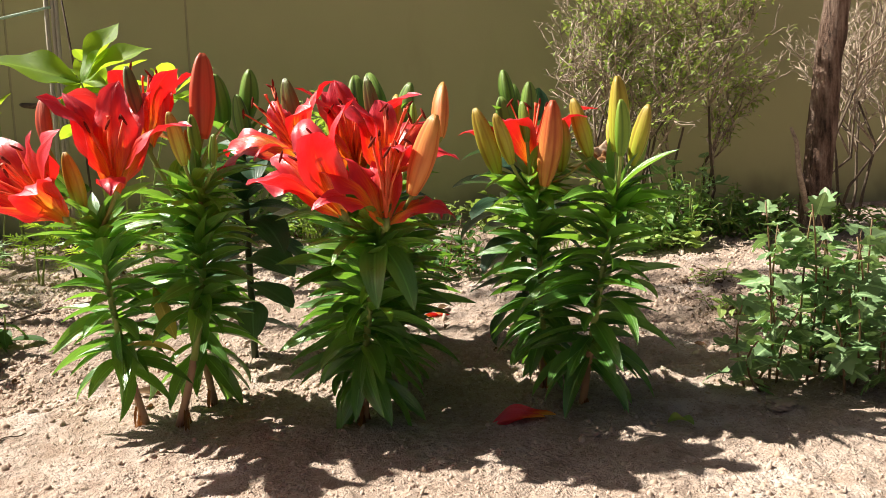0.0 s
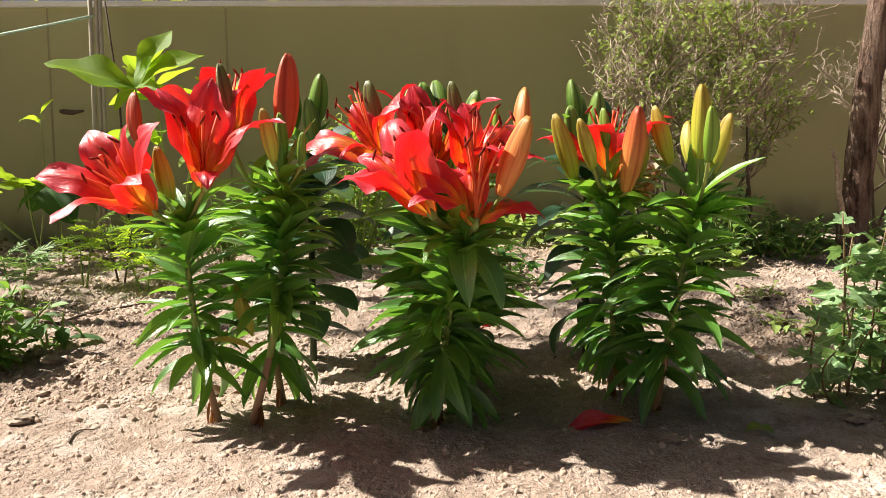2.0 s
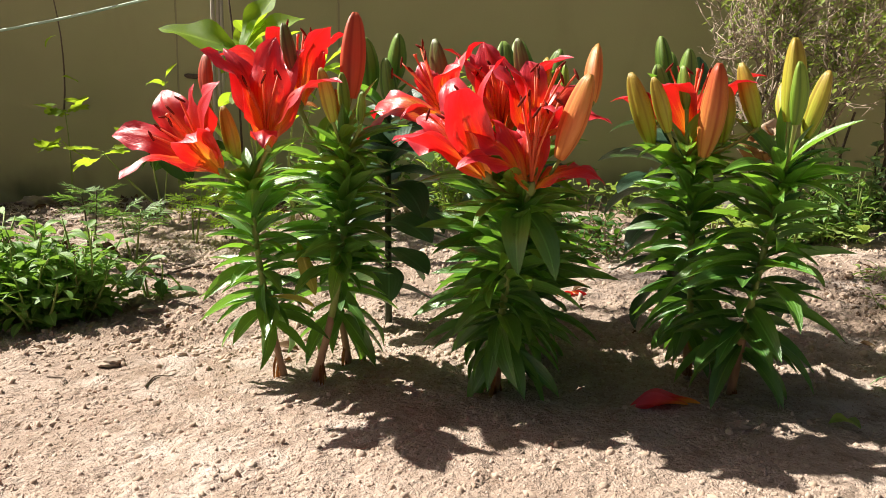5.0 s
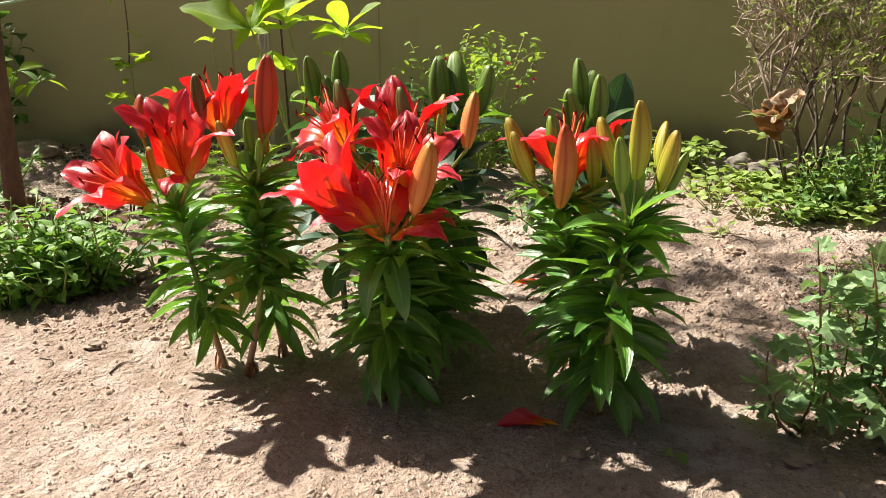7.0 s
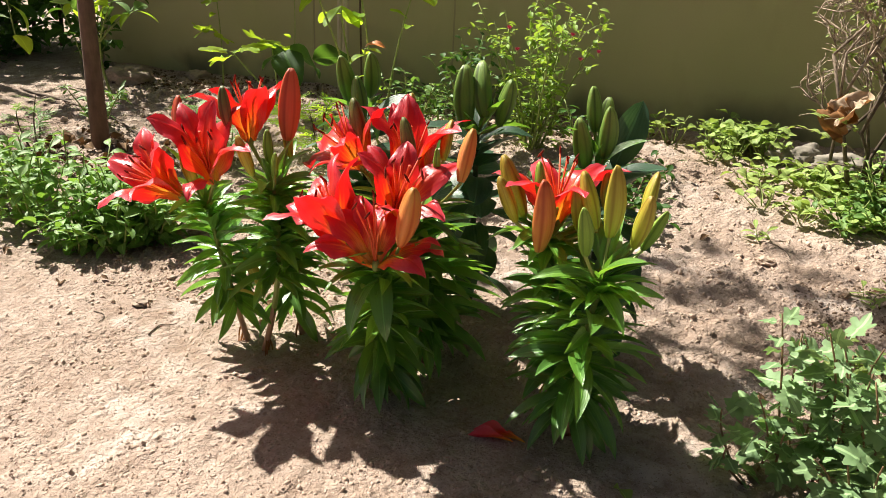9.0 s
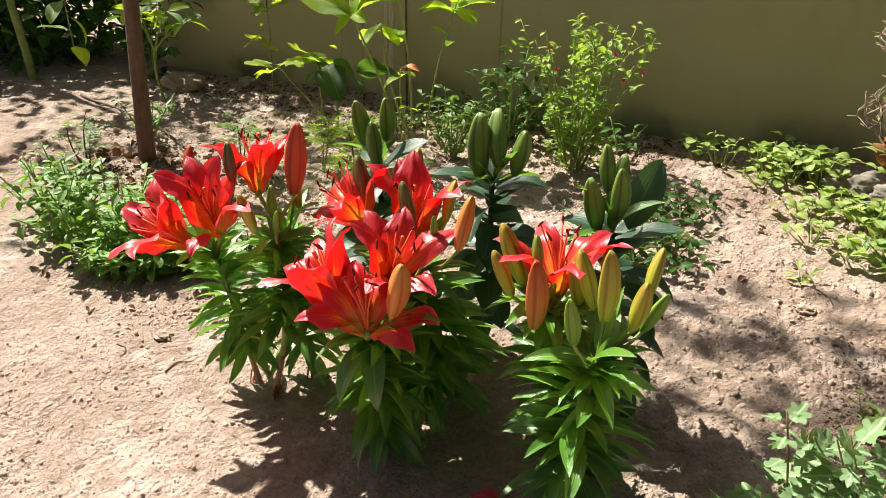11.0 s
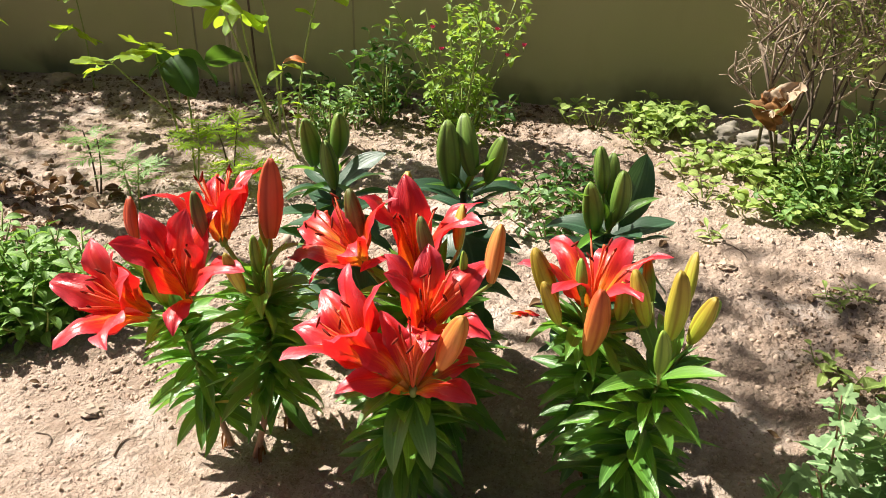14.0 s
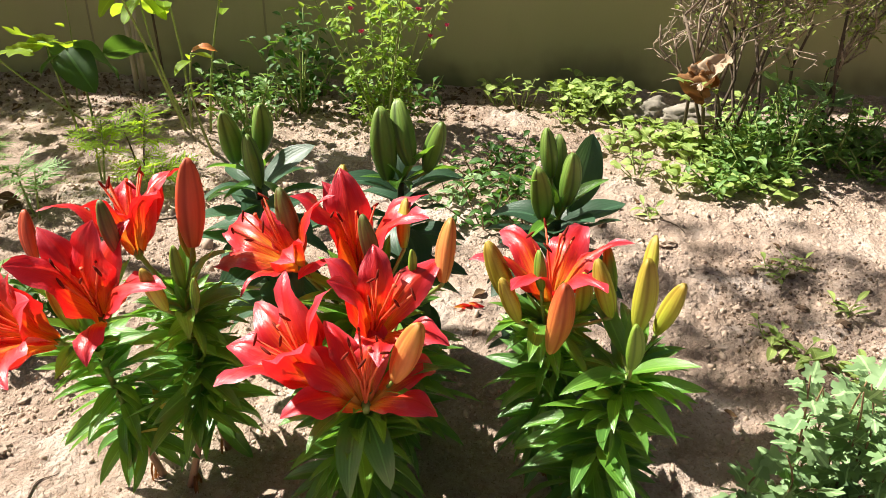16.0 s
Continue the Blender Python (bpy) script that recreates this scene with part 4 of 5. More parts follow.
# ---- leaves of the other plants ----
SHAPES = {
    "ovate": [leaf_shape(0.46, b, 0.14, t, 6, wide_at=0.42, point=0.8, stalk=0.14) for b, t in ((20, 8), (50, -10), (75, 12))],
    "narrow": [leaf_shape(0.27, b, 0.16, t, 6, wide_at=0.45, point=0.9, stalk=0.1) for b, t in ((15, 10), (45, -12), (70, 8))],
    "round": [leaf_shape(0.78, b, 0.10, t, 8, wide_at=0.5, point=0.6, stalk=0.2, wave=0.05) for b, t in ((10, 10), (40, -10), (60, 14))],
    "oblong": [leaf_shape(0.42, b, 0.2, t, 14, wide_at=0.52, point=0.85, wave=0.14) for b, t in ((12, 14), (28, -16), (42, 18))],
    "obovate": [leaf_shape(0.46, b, 0.14, t, 12, wide_at=0.58, point=0.6, wave=0.06) for b, t in ((15, 10), (32, -12), (45, 14))],
    "heart": [leaf_shape(0.7, b, 0.12, t, 10, wide_at=0.35, point=0.65, stalk=0.0, wave=0.06) for b, t in ((30, 6), (60, -8), (85, 10))],
}


def lobed_shape(bend, turn, seed):
    """A broad leaf with five blunt toothed lobes, its stalk at the origin; returns verts, faces, uvs."""
    rng = random.Random(seed)
    rings, sides = 4, 44
    verts, uvs, faces = [(0.52, 0.0, 0.0)], [(0.5, 0.5)], []
    for k in range(1, rings + 1):
        q = k / rings
        for j in range(sides):
            a = 2 * math.pi * j / sides
            deg = math.degrees(math.atan2(math.sin(a), math.cos(a)))
            lobe = max(math.exp(-((abs(deg) - c) / w) ** 2) * h for c, w, h in ((0, 24, 1.0), (54, 20, 0.80), (106, 22, 0.55), (155, 18, 0.25)))
            r = (0.225 + 0.285 * lobe + 0.024 * math.cos(17 * a + seed) if q > 0.5 else 0.23 + 0.18 * lobe) * q
            x, y = 0.52 + r * math.cos(a), r * math.sin(a)
            z = -0.0055 * bend * (x * x) + 0.16 * abs(y) - 0.25 * y * y + 0.05 * math.sin(7 * x + 5 * y + seed) * q + turn * y
            verts.append((x, y, z))
            uvs.append((0.5 + y, x))
            k0 = 1 + (k - 1) * sides
            i, i2 = k0 + j, k0 + (j + 1) % sides
            faces.append((0, i, i2) if k == 1 else (i - sides, i, i2, i2 - sides))
    base = len(verts)
    verts += [(0, -0.012, 0), (0, 0.012, 0), (0.3, 0.012, 0), (0.3, -0.012, 0)]
    uvs += [(0.5, 0), (0.5, 0), (0.5, 0.3), (0.5, 0.3)]
    faces.append((base, base + 3, base + 2, base + 1))
    return verts, faces, uvs


SHAPES["lobed"] = [lobed_shape(b, t, k) for k, (b, t) in enumerate(((18, 0.1), (45, -0.15), (70, 0.12), (35, 0.25)))]


def pinnate():
    """A feathery leaf: a thin rib with pairs of narrow leaflets."""
    b = Builder()
    b.tube([(0, 0, 0), (0.5, 0, 0.05), (1, 0, -0.03)], [0.012, 0.009, 0.004], 4)
    for i in range(8):
        t = 0.18 + 0.1 * i
        size = 0.40 * math.sin(math.pi * (0.2 + 0.72 * t))
        for s in (-1, 1):
            b.add(*leaf_shape(0.16, 25, 0.1, 0, 4, across=2), 0, leaf_pose((t, 0, 0.05 - 0.2 * (t - 0.5) ** 2), s * (40 + 5 * (i % 3)), 8 + 9 * (i % 2), size * (1 + 0.2 * ((i * 7) % 3 - 1))))
    b.add(*leaf_shape(0.2, 15, 0.1, 0, 4, across=2), 0, leaf_pose((0.97, 0, -0.02), 0, -5, 0.22))
    return b


def kinds(shape, mat):
    if shape == "pinnate":
        return [pinnate().mesh("leaf", mat)]
    return leaf_set(mat, SHAPES[shape])


CACHE = {}


def leaves_of(shape, mat):
    if (shape, mat) not in CACHE:
        CACHE[shape, mat] = kinds(shape, mat)
    return CACHE[shape, mat]


def herb(name, foot, height, spread, shape, mat, size, stems, per_stem, seed, label, category="plant", group="", stem="herbstem", bare=0.25, thick=0.0018, lift=(5, 45), lean=(0, 0)):
    """A herb: stems that rise from one foot and carry leaves along their length."""
    rng = random.Random(seed)
    x, y = foot
    plant = thing(name, (x, y, ground(x, y)), label, category, group)
    meshes = leaves_of(shape, mat)
    for s in range(stems):
        a = 2.399 * s + rng.uniform(-0.4, 0.4)
        far = spread * math.sqrt((s + 0.5) / stems) * (0.0 if stems == 1 else 1.0)
        fx, fy = x + 0.2 * far * math.cos(a), y + 0.2 * far * math.sin(a)
        root = Vector((fx, fy, ground(fx, fy) - 0.004))
        tip = root + Vector((0.8 * far * math.cos(a) + lean[0], 0.8 * far * math.sin(a) + lean[1], height * rng.uniform(0.72, 1.05) * (1 - 0.35 * (far / spread if spread else 0) ** 2)))
        pts = arc(root, tip, 0.02 * height, 6, (rng.uniform(-0.06, 0.06) * height, rng.uniform(-0.06, 0.06) * height, 0))
        part("stem", Builder().tube(pts, [thick * (1.3 - 0.12 * i) for i in range(7)], 5).mesh("stem", stem), plant)
        for i in range(per_stem):
            f = bare + (1 - bare) * (i + rng.random() * 0.5) / per_stem
            j = min(5, int(f * 6))
            at = pts[j].lerp(pts[j + 1], min(1, f * 6 - j))
            up = rng.uniform(*lift) + 25 * max(0, f - 0.8) * 5 * 0.6
            part("leaf", rng.choice(meshes), plant, "", leaf_pose(at, i * 137.5 + s * 50 + rng.uniform(-25, 25), up, size * rng.uniform(0.65, 1.12) * (1 - 0.35 * max(0, f - 0.85) * 6), rng.uniform(-25, 25)))
    return plant


# ---- beside and behind the lilies ----
def stalky_weed(stems, seed, label):
    """A weed of thin dark stalks, bare below, with lobed leaves on short leaf stalks."""
    rng = random.Random(seed)
    (x, y), _, _ = stems[0]
    plant = thing("leafy_weed", (x, y, ground(x, y)), label, "weed", "lobed weeds")
    meshes = leaves_of("lobed", "grey_leaf")
    for (fx, fy), top, count in stems:
        pts = arc((fx, fy, ground(fx, fy) - 0.004), top, 0.004, 6, (rng.uniform(-0.014, 0.014), rng.uniform(-0.012, 0.012), 0))
        part("stem", Builder().tube(pts, [0.0016 - 0.00013 * i for i in range(7)], 5).mesh("stem", "redstem"), plant)
        for i in range(count):
            f = 0.14 + 0.84 * (i + rng.random() * 0.5) / count
            j = min(5, int(f * 6))
            at = pts[j].lerp(pts[j + 1], min(1, f * 6 - j))
            part("leaf", rng.choice(meshes), plant, "", leaf_pose(at, i * 137.5 + rng.uniform(-25, 25), rng.uniform(-34, 40) + 20 * (f > 0.9), 0.037 * rng.uniform(0.5, 1.1) * (1 - 0.4 * (f > 0.92)), rng.uniform(-45, 45)))
    return plant


def weed_stems(centre, spread, height, count, leaves, seed):
    """Feet, tops and leaf counts of the stalks of one weed clump, which lean to the light."""
    rng = random.Random(seed)
    out = []
    for k in range(count):
        a, r = 2.399 * k, spread * math.sqrt((k + 0.4) / count)
        x, y = centre[0] + r * math.cos(a), centre[1] + 0.8 * r * math.sin(a)
        h = height * rng.uniform(0.62, 1.05)
        out.append(((x, y), (x - 0.022 + 0.2 * r * math.cos(a), y - 0.05 + rng.uniform(-0.01, 0.02), h), max(6, round(leaves * h / height))))
    return out


stalky_weed([((0.367, 0.754), (0.338, 0.70, 0.105), 10), ((0.385, 0.765), (0.367, 0.712, 0.122), 13), ((0.40, 0.752), (0.395, 0.70, 0.095), 11), ((0.375, 0.735), (0.352, 0.695, 0.07), 8)], 51, "grey-green weed with lobed leaves on soil")
stalky_weed(weed_stems((0.432, 0.772), 0.04, 0.196, 7, 17, 52), 52, "taller grey-green weed with lobed leaves")
stalky_weed(weed_stems((0.505, 0.79), 0.055, 0.178, 9, 16, 53), 53, "bushy grey-green weed with lobed leaves")
stalky_weed(weed_stems((0.485, 0.715), 0.045, 0.115, 7, 11, 54), 54, "low bushy grey-green weed with lobed leaves")
herb("leafy_weed", (0.55, 0.87), 0.13, 0.07, "lobed", "grey_leaf", 0.038, 6, 11, 55, "low grey-green weed with lobed leaves", "weed", "lobed weeds", stem="redstem", lift=(0, 40))
for k, (x, y) in enumerate(((0.50, 1.02), (0.55, 0.99), (0.47, 1.05))):
    herb("seedling", (x, y), 0.035, 0.035, "ovate", "cover_leaf", 0.026, 3, 4, 60 + k, "tiny yellow-green seedling on bare soil", "weed", "seedlings", thick=0.0008)
for k, (x, y) in enumerate(((0.36, 1.40), (0.52, 1.22), (0.56, 1.24), (0.72, 1.18), (0.60, 1.13))):
    herb("seedling", (x, y), 0.03, 0.03, "narrow", "cover_leaf", 0.03, 3, 4, 70 + k, "tiny sprout on bare soil", "weed", "seedlings", thick=0.0008)

for k, (x, y, h, s) in enumerate(((-0.67, 0.93, 0.125, 0.085), (-0.75, 0.93, 0.15, 0.11), (-0.93, 0.955, 0.145, 0.12), (-0.63, 0.895, 0.085, 0.06), (-0.86, 0.92, 0.12, 0.10), (-0.70, 0.98, 0.12, 0.09), (-0.70, 0.875, 0.08, 0.07), (-1.02, 1.0, 0.13, 0.1), (-0.61, 0.965, 0.13, 0.09), (-0.60, 0.94, 0.09, 0.06))):
    herb("bushy_weed", (x, y), h * 1.2, s * 1.08, "ovate", "herb_leaf" if k in (2, 7) else "weed_leaf", 0.037, 10, 13, 80 + k, "dense low green weed with pointed leaves", "weed", "bushy weeds", bare=0.15, lift=(-5, 45))
for k, (x, y, h) in enumerate(((-0.83, 1.34, 0.175), (-0.72, 1.30, 0.14), (-0.665, 1.43, 0.155), (-0.62, 1.50, 0.14), (-0.54, 1.39, 0.10))):
    herb("feathery_weed", (x, y), h, 0.045, "pinnate", "herb_leaf" if k < 2 else "lime_leaf", 0.066, 2, 10, 90 + k, "young feathery-leaved weed with a thin stem", "weed", "feathery weeds", stem="twigdark" if k % 3 == 0 else "herbstem", bare=0.55, lift=(-12, 26))
herb("feathery_weed", (-1.19, 1.21), 0.15, 0.05, "pinnate", "herb_leaf", 0.06, 3, 8, 98, "young feathery-leaved weed with a thin stem", "weed", "feathery weeds", stem="twigdark", bare=0.3, lift=(-10, 30))
herb("broadleaf_weed", (-0.55, 1.03), 0.075, 0.05, "ovate", "shrub_leaf", 0.055, 3, 5, 101, "low broad-leaved weed with a yellowing leaf", "weed", lift=(-20, 25))
herb("broadleaf_weed", (-0.75, 1.08), 0.10, 0.05, "ovate", "shrub_leaf", 0.055, 3, 6, 102, "low broad-leaved green weed on soil", "weed", lift=(-20, 30))
for k, (x, y) in enumerate(((0.07, 1.34), (0.11, 1.45), (0.05, 1.53), (0.12, 1.58), (0.0, 1.43), (0.14, 1.36))):
    herb("creeping_vine", (x, y), 0.085, 0.10, "ovate", "grey_leaf" if k == 4 else "shrub_leaf", 0.031, 6, 8, 110 + k, "low creeping vine with small dark leaves", "vine", "creeping vines", stem="redstem", bare=0.1, thick=0.0012, lift=(-5, 40))

for k, (x, y, h) in enumerate(((-0.52, 1.74, 0.09), (-0.43, 1.79, 0.10), (-0.58, 1.86, 0.07), (-0.25, 1.90, 0.08), (-0.68, 1.84, 0.06))):
    herb("small_weed", (x, y), h, 0.06, "ovate", "grey_leaf" if k % 2 else "herb_leaf", 0.026, 5, 6, 130 + k, "small weed in the shade of the wall", "weed", "small weeds by the wall", bare=0.3)

for k, (x, y, h) in enumerate(((-0.60, 1.95, 0.10), (-0.50, 1.90, 0.12), (-0.36, 1.95, 0.13), (-0.22, 1.86, 0.11), (-0.10, 1.88, 0.09))):
    herb("small_weed", (x, y), h, 0.09, "ovate", "shrub_leaf", 0.034, 5, 7, 140 + k, "dark leafy weed at the foot of the wall", "weed", "small weeds by the wall", bare=0.15)

# ground cover by the wall
rng = random.Random(8)
spots = [(0.03 + 0.06 * i + rng.uniform(-0.02, 0.02), 1.93 + rng.uniform(-0.05, 0.03)) for i in range(6)]
spots += [(rng.uniform(0.2, 0.62), rng.uniform(1.50, 1.95)) for i in range(60)]
spots += [(0.30 + 0.05 * i, 1.47 + rng.uniform(-0.02, 0.03)) for i in range(5)]
spots = [(x, y) for x, y in spots if y > 1.93 - 0.95 * (x - 0.08) and y < 1.97]
spots += [(rng.uniform(0.3, 0.6), rng.uniform(1.5, 1.75)) for i in range(12)]
spots = [(x, y) for x, y in spots if noise.noise(Vector((x * 9, y * 9, 2.0))) > -0.22 and not (0.36 < x < 0.48 and 1.79 < y < 1.92)]
for k, (x, y) in enumerate(spots):
    herb("ground_cover", (x, y), rng.uniform(0.03, 0.06) + 0.03 * (y > 1.82), 0.06, "round", "cover_leaf", rng.uniform(0.022, 0.040), 8, 2, 200 + k, "low yellow-green ground cover with round leaves", "ground cover", "ground cover by the wall", bare=0.75, thick=0.0012, lift=(0, 35))
for k, (x, y, h) in enumerate(((0.56, 1.53, 0.10), (0.64, 1.58, 0.15), (0.70, 1.67, 0.17), (0.61, 1.66, 0.16), (0.80, 1.72, 0.12), (0.51, 1.52, 0.07), (0.67, 1.74, 0.15), (0.56, 1.61, 0.13), (0.76, 1.64, 0.12))):
    herb("leafy_herb", (x, y), h, 0.09, "ovate", "herb_leaf", 0.028, 8, 12, 260 + k, "dense green herb under the dry bush", "herb", "herbs under the bush", bare=0.1, lift=(-5, 45))
for k, (x, y) in enumerate(((0.98, 1.62), (1.05, 1.5), (0.9, 1.7), (1.15, 1.62))):
    herb("leafy_herb", (x, y), 0.075, 0.10, "ovate", "herb_leaf", 0.034, 6, 8, 280 + k, "low green herb at the foot of the tree", "herb", "herbs under the bush", bare=0.1)
for k, (x, y) in enumerate(((0.80, 1.58), (0.86, 1.66), (0.95, 1.74), (0.78, 1.70), (1.03, 1.70), (0.88, 1.80))):
    herb("leafy_herb", (x, y), 0.08, 0.085, "ovate", "weed_leaf", 0.032, 6, 8, 284 + k, "low sunlit green herb between bush and tree", "herb", "herbs under the bush", bare=0.1)
herb("lobed_creeper", (0.70, 1.72), 0.22, 0.12, "lobed", "grey_leaf", 0.065, 4, 4, 290, "creeper with pale lobed leaves by the wall", "creeper", bare=0.5)

# ---- rose bush and dark shrub ----


def shrub(name, foot, height, spread, shape, mat, size, stems, twigs, leaves, seed, label, category, stem="herbstem"):
    """A twiggy shrub: stems with side twigs, each leaf on a twig."""
    rng = random.Random(seed)
    x, y = foot
    plant = thing(name, (x, y, ground(x, y)), label, category)
    meshes, foliage = leaves_of(shape, mat), Builder()
    for s in range(stems):
        a = 2.399 * s + rng.uniform(-0.3, 0.3)
        far = spread * math.sqrt((s + 0.3) / stems)
        root = Vector((x + 0.12 * far * math.cos(a), y + 0.12 * far * math.sin(a), ground(x, y) - 0.005))
        tip = root + Vector((far * math.cos(a), 0.6 * far * math.sin(a), height * rng.uniform(0.7, 1.03)))
        pts = arc(root, tip, 0.05 * height, 8)
        b = Builder().tube(pts, [0.0032 - 0.0003 * i for i in range(9)], 5)
        ends = []
        for i in range(twigs):
            f = rng.uniform(0.10, 0.95)
            j = int(f * 8)
            at = pts[j]
            way = Vector((rng.uniform(-1, 1), rng.uniform(-1, 1), rng.uniform(0.1, 1.1))).normalized()
            end = at + way * height * rng.uniform(0.12, 0.26)
            b.tube(arc(at, end, 0.01, 3), [0.0013, 0.0011, 0.0009, 0.0006], 4)
            ends.append((at, end))
        part("stem", b.mesh("stem", stem), plant)
        ends.append((pts[5], pts[8]))
        for at, end in ends:
            for i in range(leaves):
                p = at.lerp(end, 0.3 + 0.7 * (i + rng.random()) / leaves)
                m = leaf_pose(p, rng.uniform(0, 360), rng.uniform(-10, 55), size * rng.uniform(0.7, 1.15), rng.uniform(-30, 30))
                if size < 0.05:
                    foliage.add(*rng.choice(SHAPES[shape]), 0, m)
                else:
                    part("leaf", rng.choice(meshes), plant, "", m)
    if foliage.v:
        part("foliage", foliage.mesh("foliage", mat), plant, "many small leaves", kind="stuff")
    return plant


rose = shrub("rose_bush", (-0.165, 1.72), 0.325, 0.17, "ovate", "rose_leaf", 0.025, 12, 9, 6, 301, "small rose bush with lime leaves and pink blooms", "rose bush")


def rose_bloom(at, size, seed):
    rng = random.Random(seed)
    head = part("bloom", Builder().tube([Vector(at) - Vector((0, 0, size)), Vector(at)], [0.001, 0.002], 5).mesh("bloom", "herbstem"), rose, "small pink rose bloom")
    for i in range(9):
        part("petal", leaf_mesh("petal", "rose", width=0.9, bend=-50 + rng.uniform(-20, 20), fold=0.2, wide_at=0.6, point=0.5, length_steps=4), head, "", leaf_pose(at, i * 137, 15 + 6 * i, size * (1 - 0.05 * i)))


for i, p in enumerate(((-0.205, 1.61, 0.375), (-0.085, 1.69, 0.365), (-0.06, 1.68, 0.315), (-0.19, 1.63, 0.33), (-0.03, 1.72, 0.33))):
    rose_bloom(p, 0.010, 310 + i)
shrub("dark_shrub", (-0.38, 1.84), 0.22, 0.14, "ovate", "shrub_leaf", 0.03, 8, 5, 4, 320, "low dark green shrub at the foot of the wall", "shrub")
shrub("small_shrub", (-0.45, 1.66), 0.16, 0.10, "ovate", "herb_leaf", 0.028, 6, 4, 4, 321, "small thin green shrub on shaded soil", "shrub")
shrub("dark_shrub", (-1.75, 1.9), 0.40, 0.2, "ovate", "shrub_leaf", 0.06, 7, 4, 4, 323, "dark shrub at the end of the wall", "shrub")
shrub("small_shrub", (-1.22, 1.42), 0.10, 0.10, "narrow", "herb_leaf", 0.03, 6, 4, 4, 324, "small green weed on dappled soil", "shrub")

# ---- tall weeds with lime leaves, poles and rope ----


def whorl_weed(foot, top, shape, mat, size, count, seed, label, lifts=(10, 45), extra=0, thick=0.0032):
    """A tall bare stem with a whorl of large leaves at its top."""
    rng = random.Random(seed)
    foot = Vector((*foot, ground(*foot) - 0.005))
    top = Vector(top)
    plant = thing("tall_weed", foot, label, "weed", "tall weeds by the wall")
    pts = arc(foot, top, 0.01, 8, (rng.uniform(-0.02, 0.02), 0, 0))
    part("stem", Builder().tube(pts, [thick * (1 - 0.06 * i) for i in range(9)], 6).mesh("stem", "herbstem"), plant)
    meshes = leaves_of(shape, mat)
    for i in range(count):
        f = 1 - 0.03 * (i % 3)
        part("leaf", meshes[i % 3], plant, "", leaf_pose(top - (top - foot) * (1 - f), i * 360 / count + rng.uniform(-14, 14), rng.uniform(*lifts), size * rng.uniform(0.75, 1.1), rng.uniform(-20, 20)))
    for i in range(extra):
        f = rng.uniform(0.4, 0.85)
        part("leaf", meshes[i % 3], plant, "", leaf_pose(foot.lerp(top, f), rng.uniform(0, 360), rng.uniform(0, 40), size * 0.55, rng.uniform(-20, 20)))
    return plant


lime = whorl_weed((-0.605, 1.70), (-0.53, 1.36, 0.435), "obovate", "lime_leaf", 0.14, 0, 401, "tall weed with large backlit lime leaves", thick=0.0036)
for k, (az, lift, size, roll) in enumerate(((184, 20, 0.165, -52), (48, 62, 0.138, 8), (-6, 36, 0.135, 52), (196, 6, 0.062, -48), (100, 45, 0.10, 10), (22, 62, 0.09, 40), (212, -38, 0.055, -40), (-40, 8, 0.06, 40))):
    part("leaf", leaves_of("oblong", "lime_leaf")[(0, 0, 1, 0, 2, 1, 1, 2)[k]], lime, "", leaf_pose((-0.53, 1.362, 0.435), az, lift, size, roll))
whorl_weed((-0.60, 1.72), (-0.575, 1.60, 0.47), "obovate", "lime_leaf", 0.115, 8, 402, "tall weed with large backlit lime leaves", (0, 48), 2)
whorl_weed((-0.55, 1.70), (-0.458, 1.665, 0.448), "obovate", "lime_leaf", 0.098, 8, 403, "tall weed with large backlit lime leaves", (0, 50), 2)
whorl_weed((-0.60, 1.71), (-0.605, 1.58, 0.40), "obovate", "lime_leaf", 0.075, 4, 410, "tall weed with drooping lime leaves", (-40, 10))
whorl_weed((-0.50, 1.58), (-0.44, 1.40, 0.33), "ovate", "lime_leaf", 0.05, 3, 404, "thin tall weed with few small leaves", (0, 30), 5, 0.003)
whorl_weed((-0.85, 1.75), (-0.985, 1.66, 0.262), "lobed", "lime_leaf", 0.105, 4, 405, "weed with pale lobed leaves by the wall", (-10, 25), 0, 0.003)
whorl_weed((-0.87, 1.72), (-0.90, 1.72, 0.275), "lobed", "lime_leaf", 0.085, 5, 406, "weed with pale lobed leaves by the wall", (-5, 35), 0, 0.003)
wall_vine = whorl_weed((-1.24, 1.93), (-1.245, 1.925, 0.39), "lobed", "lime_leaf", 0.085, 5, 407, "thin dark vine with few pale leaves on the wall", (-15, 30), 0, 0.0026)
part("stem", Builder().tube(arc((-1.245, 1.925, 0.38), (-1.275, 1.95, 0.68), 0, 6, (0.012, 0, 0)), [0.0026 - 0.0002 * i for i in range(7)], 5).mesh("stem", "twigdark"), wall_vine)
for k, (x, y, z, az, size) in enumerate(((-1.245, 1.91, 0.285, 170, 0.09), (-1.245, 1.91, 0.285, -25, 0.095), (-1.25, 1.91, 0.29, -95, 0.08), (-1.25, 1.93, 0.47, -10, 0.06), (-1.245, 1.92, 0.335, 150, 0.04), (-1.265, 1.94, 0.58, 200, 0.05))):
    part("leaf", leaves_of("lobed" if k < 3 else "ovate", "lime_leaf")[k % 3], wall_vine, "", leaf_pose((x, y, z), az, 5 - 12 * (k % 2), size, 20 - 40 * (k % 2)))
whorl_weed((-0.955, 1.88), (-0.925, 1.86, 0.452), "ovate", "lime_leaf", 0.062, 3, 408, "thin upright weed with few leaves", (10, 60), 2, 0.0018)
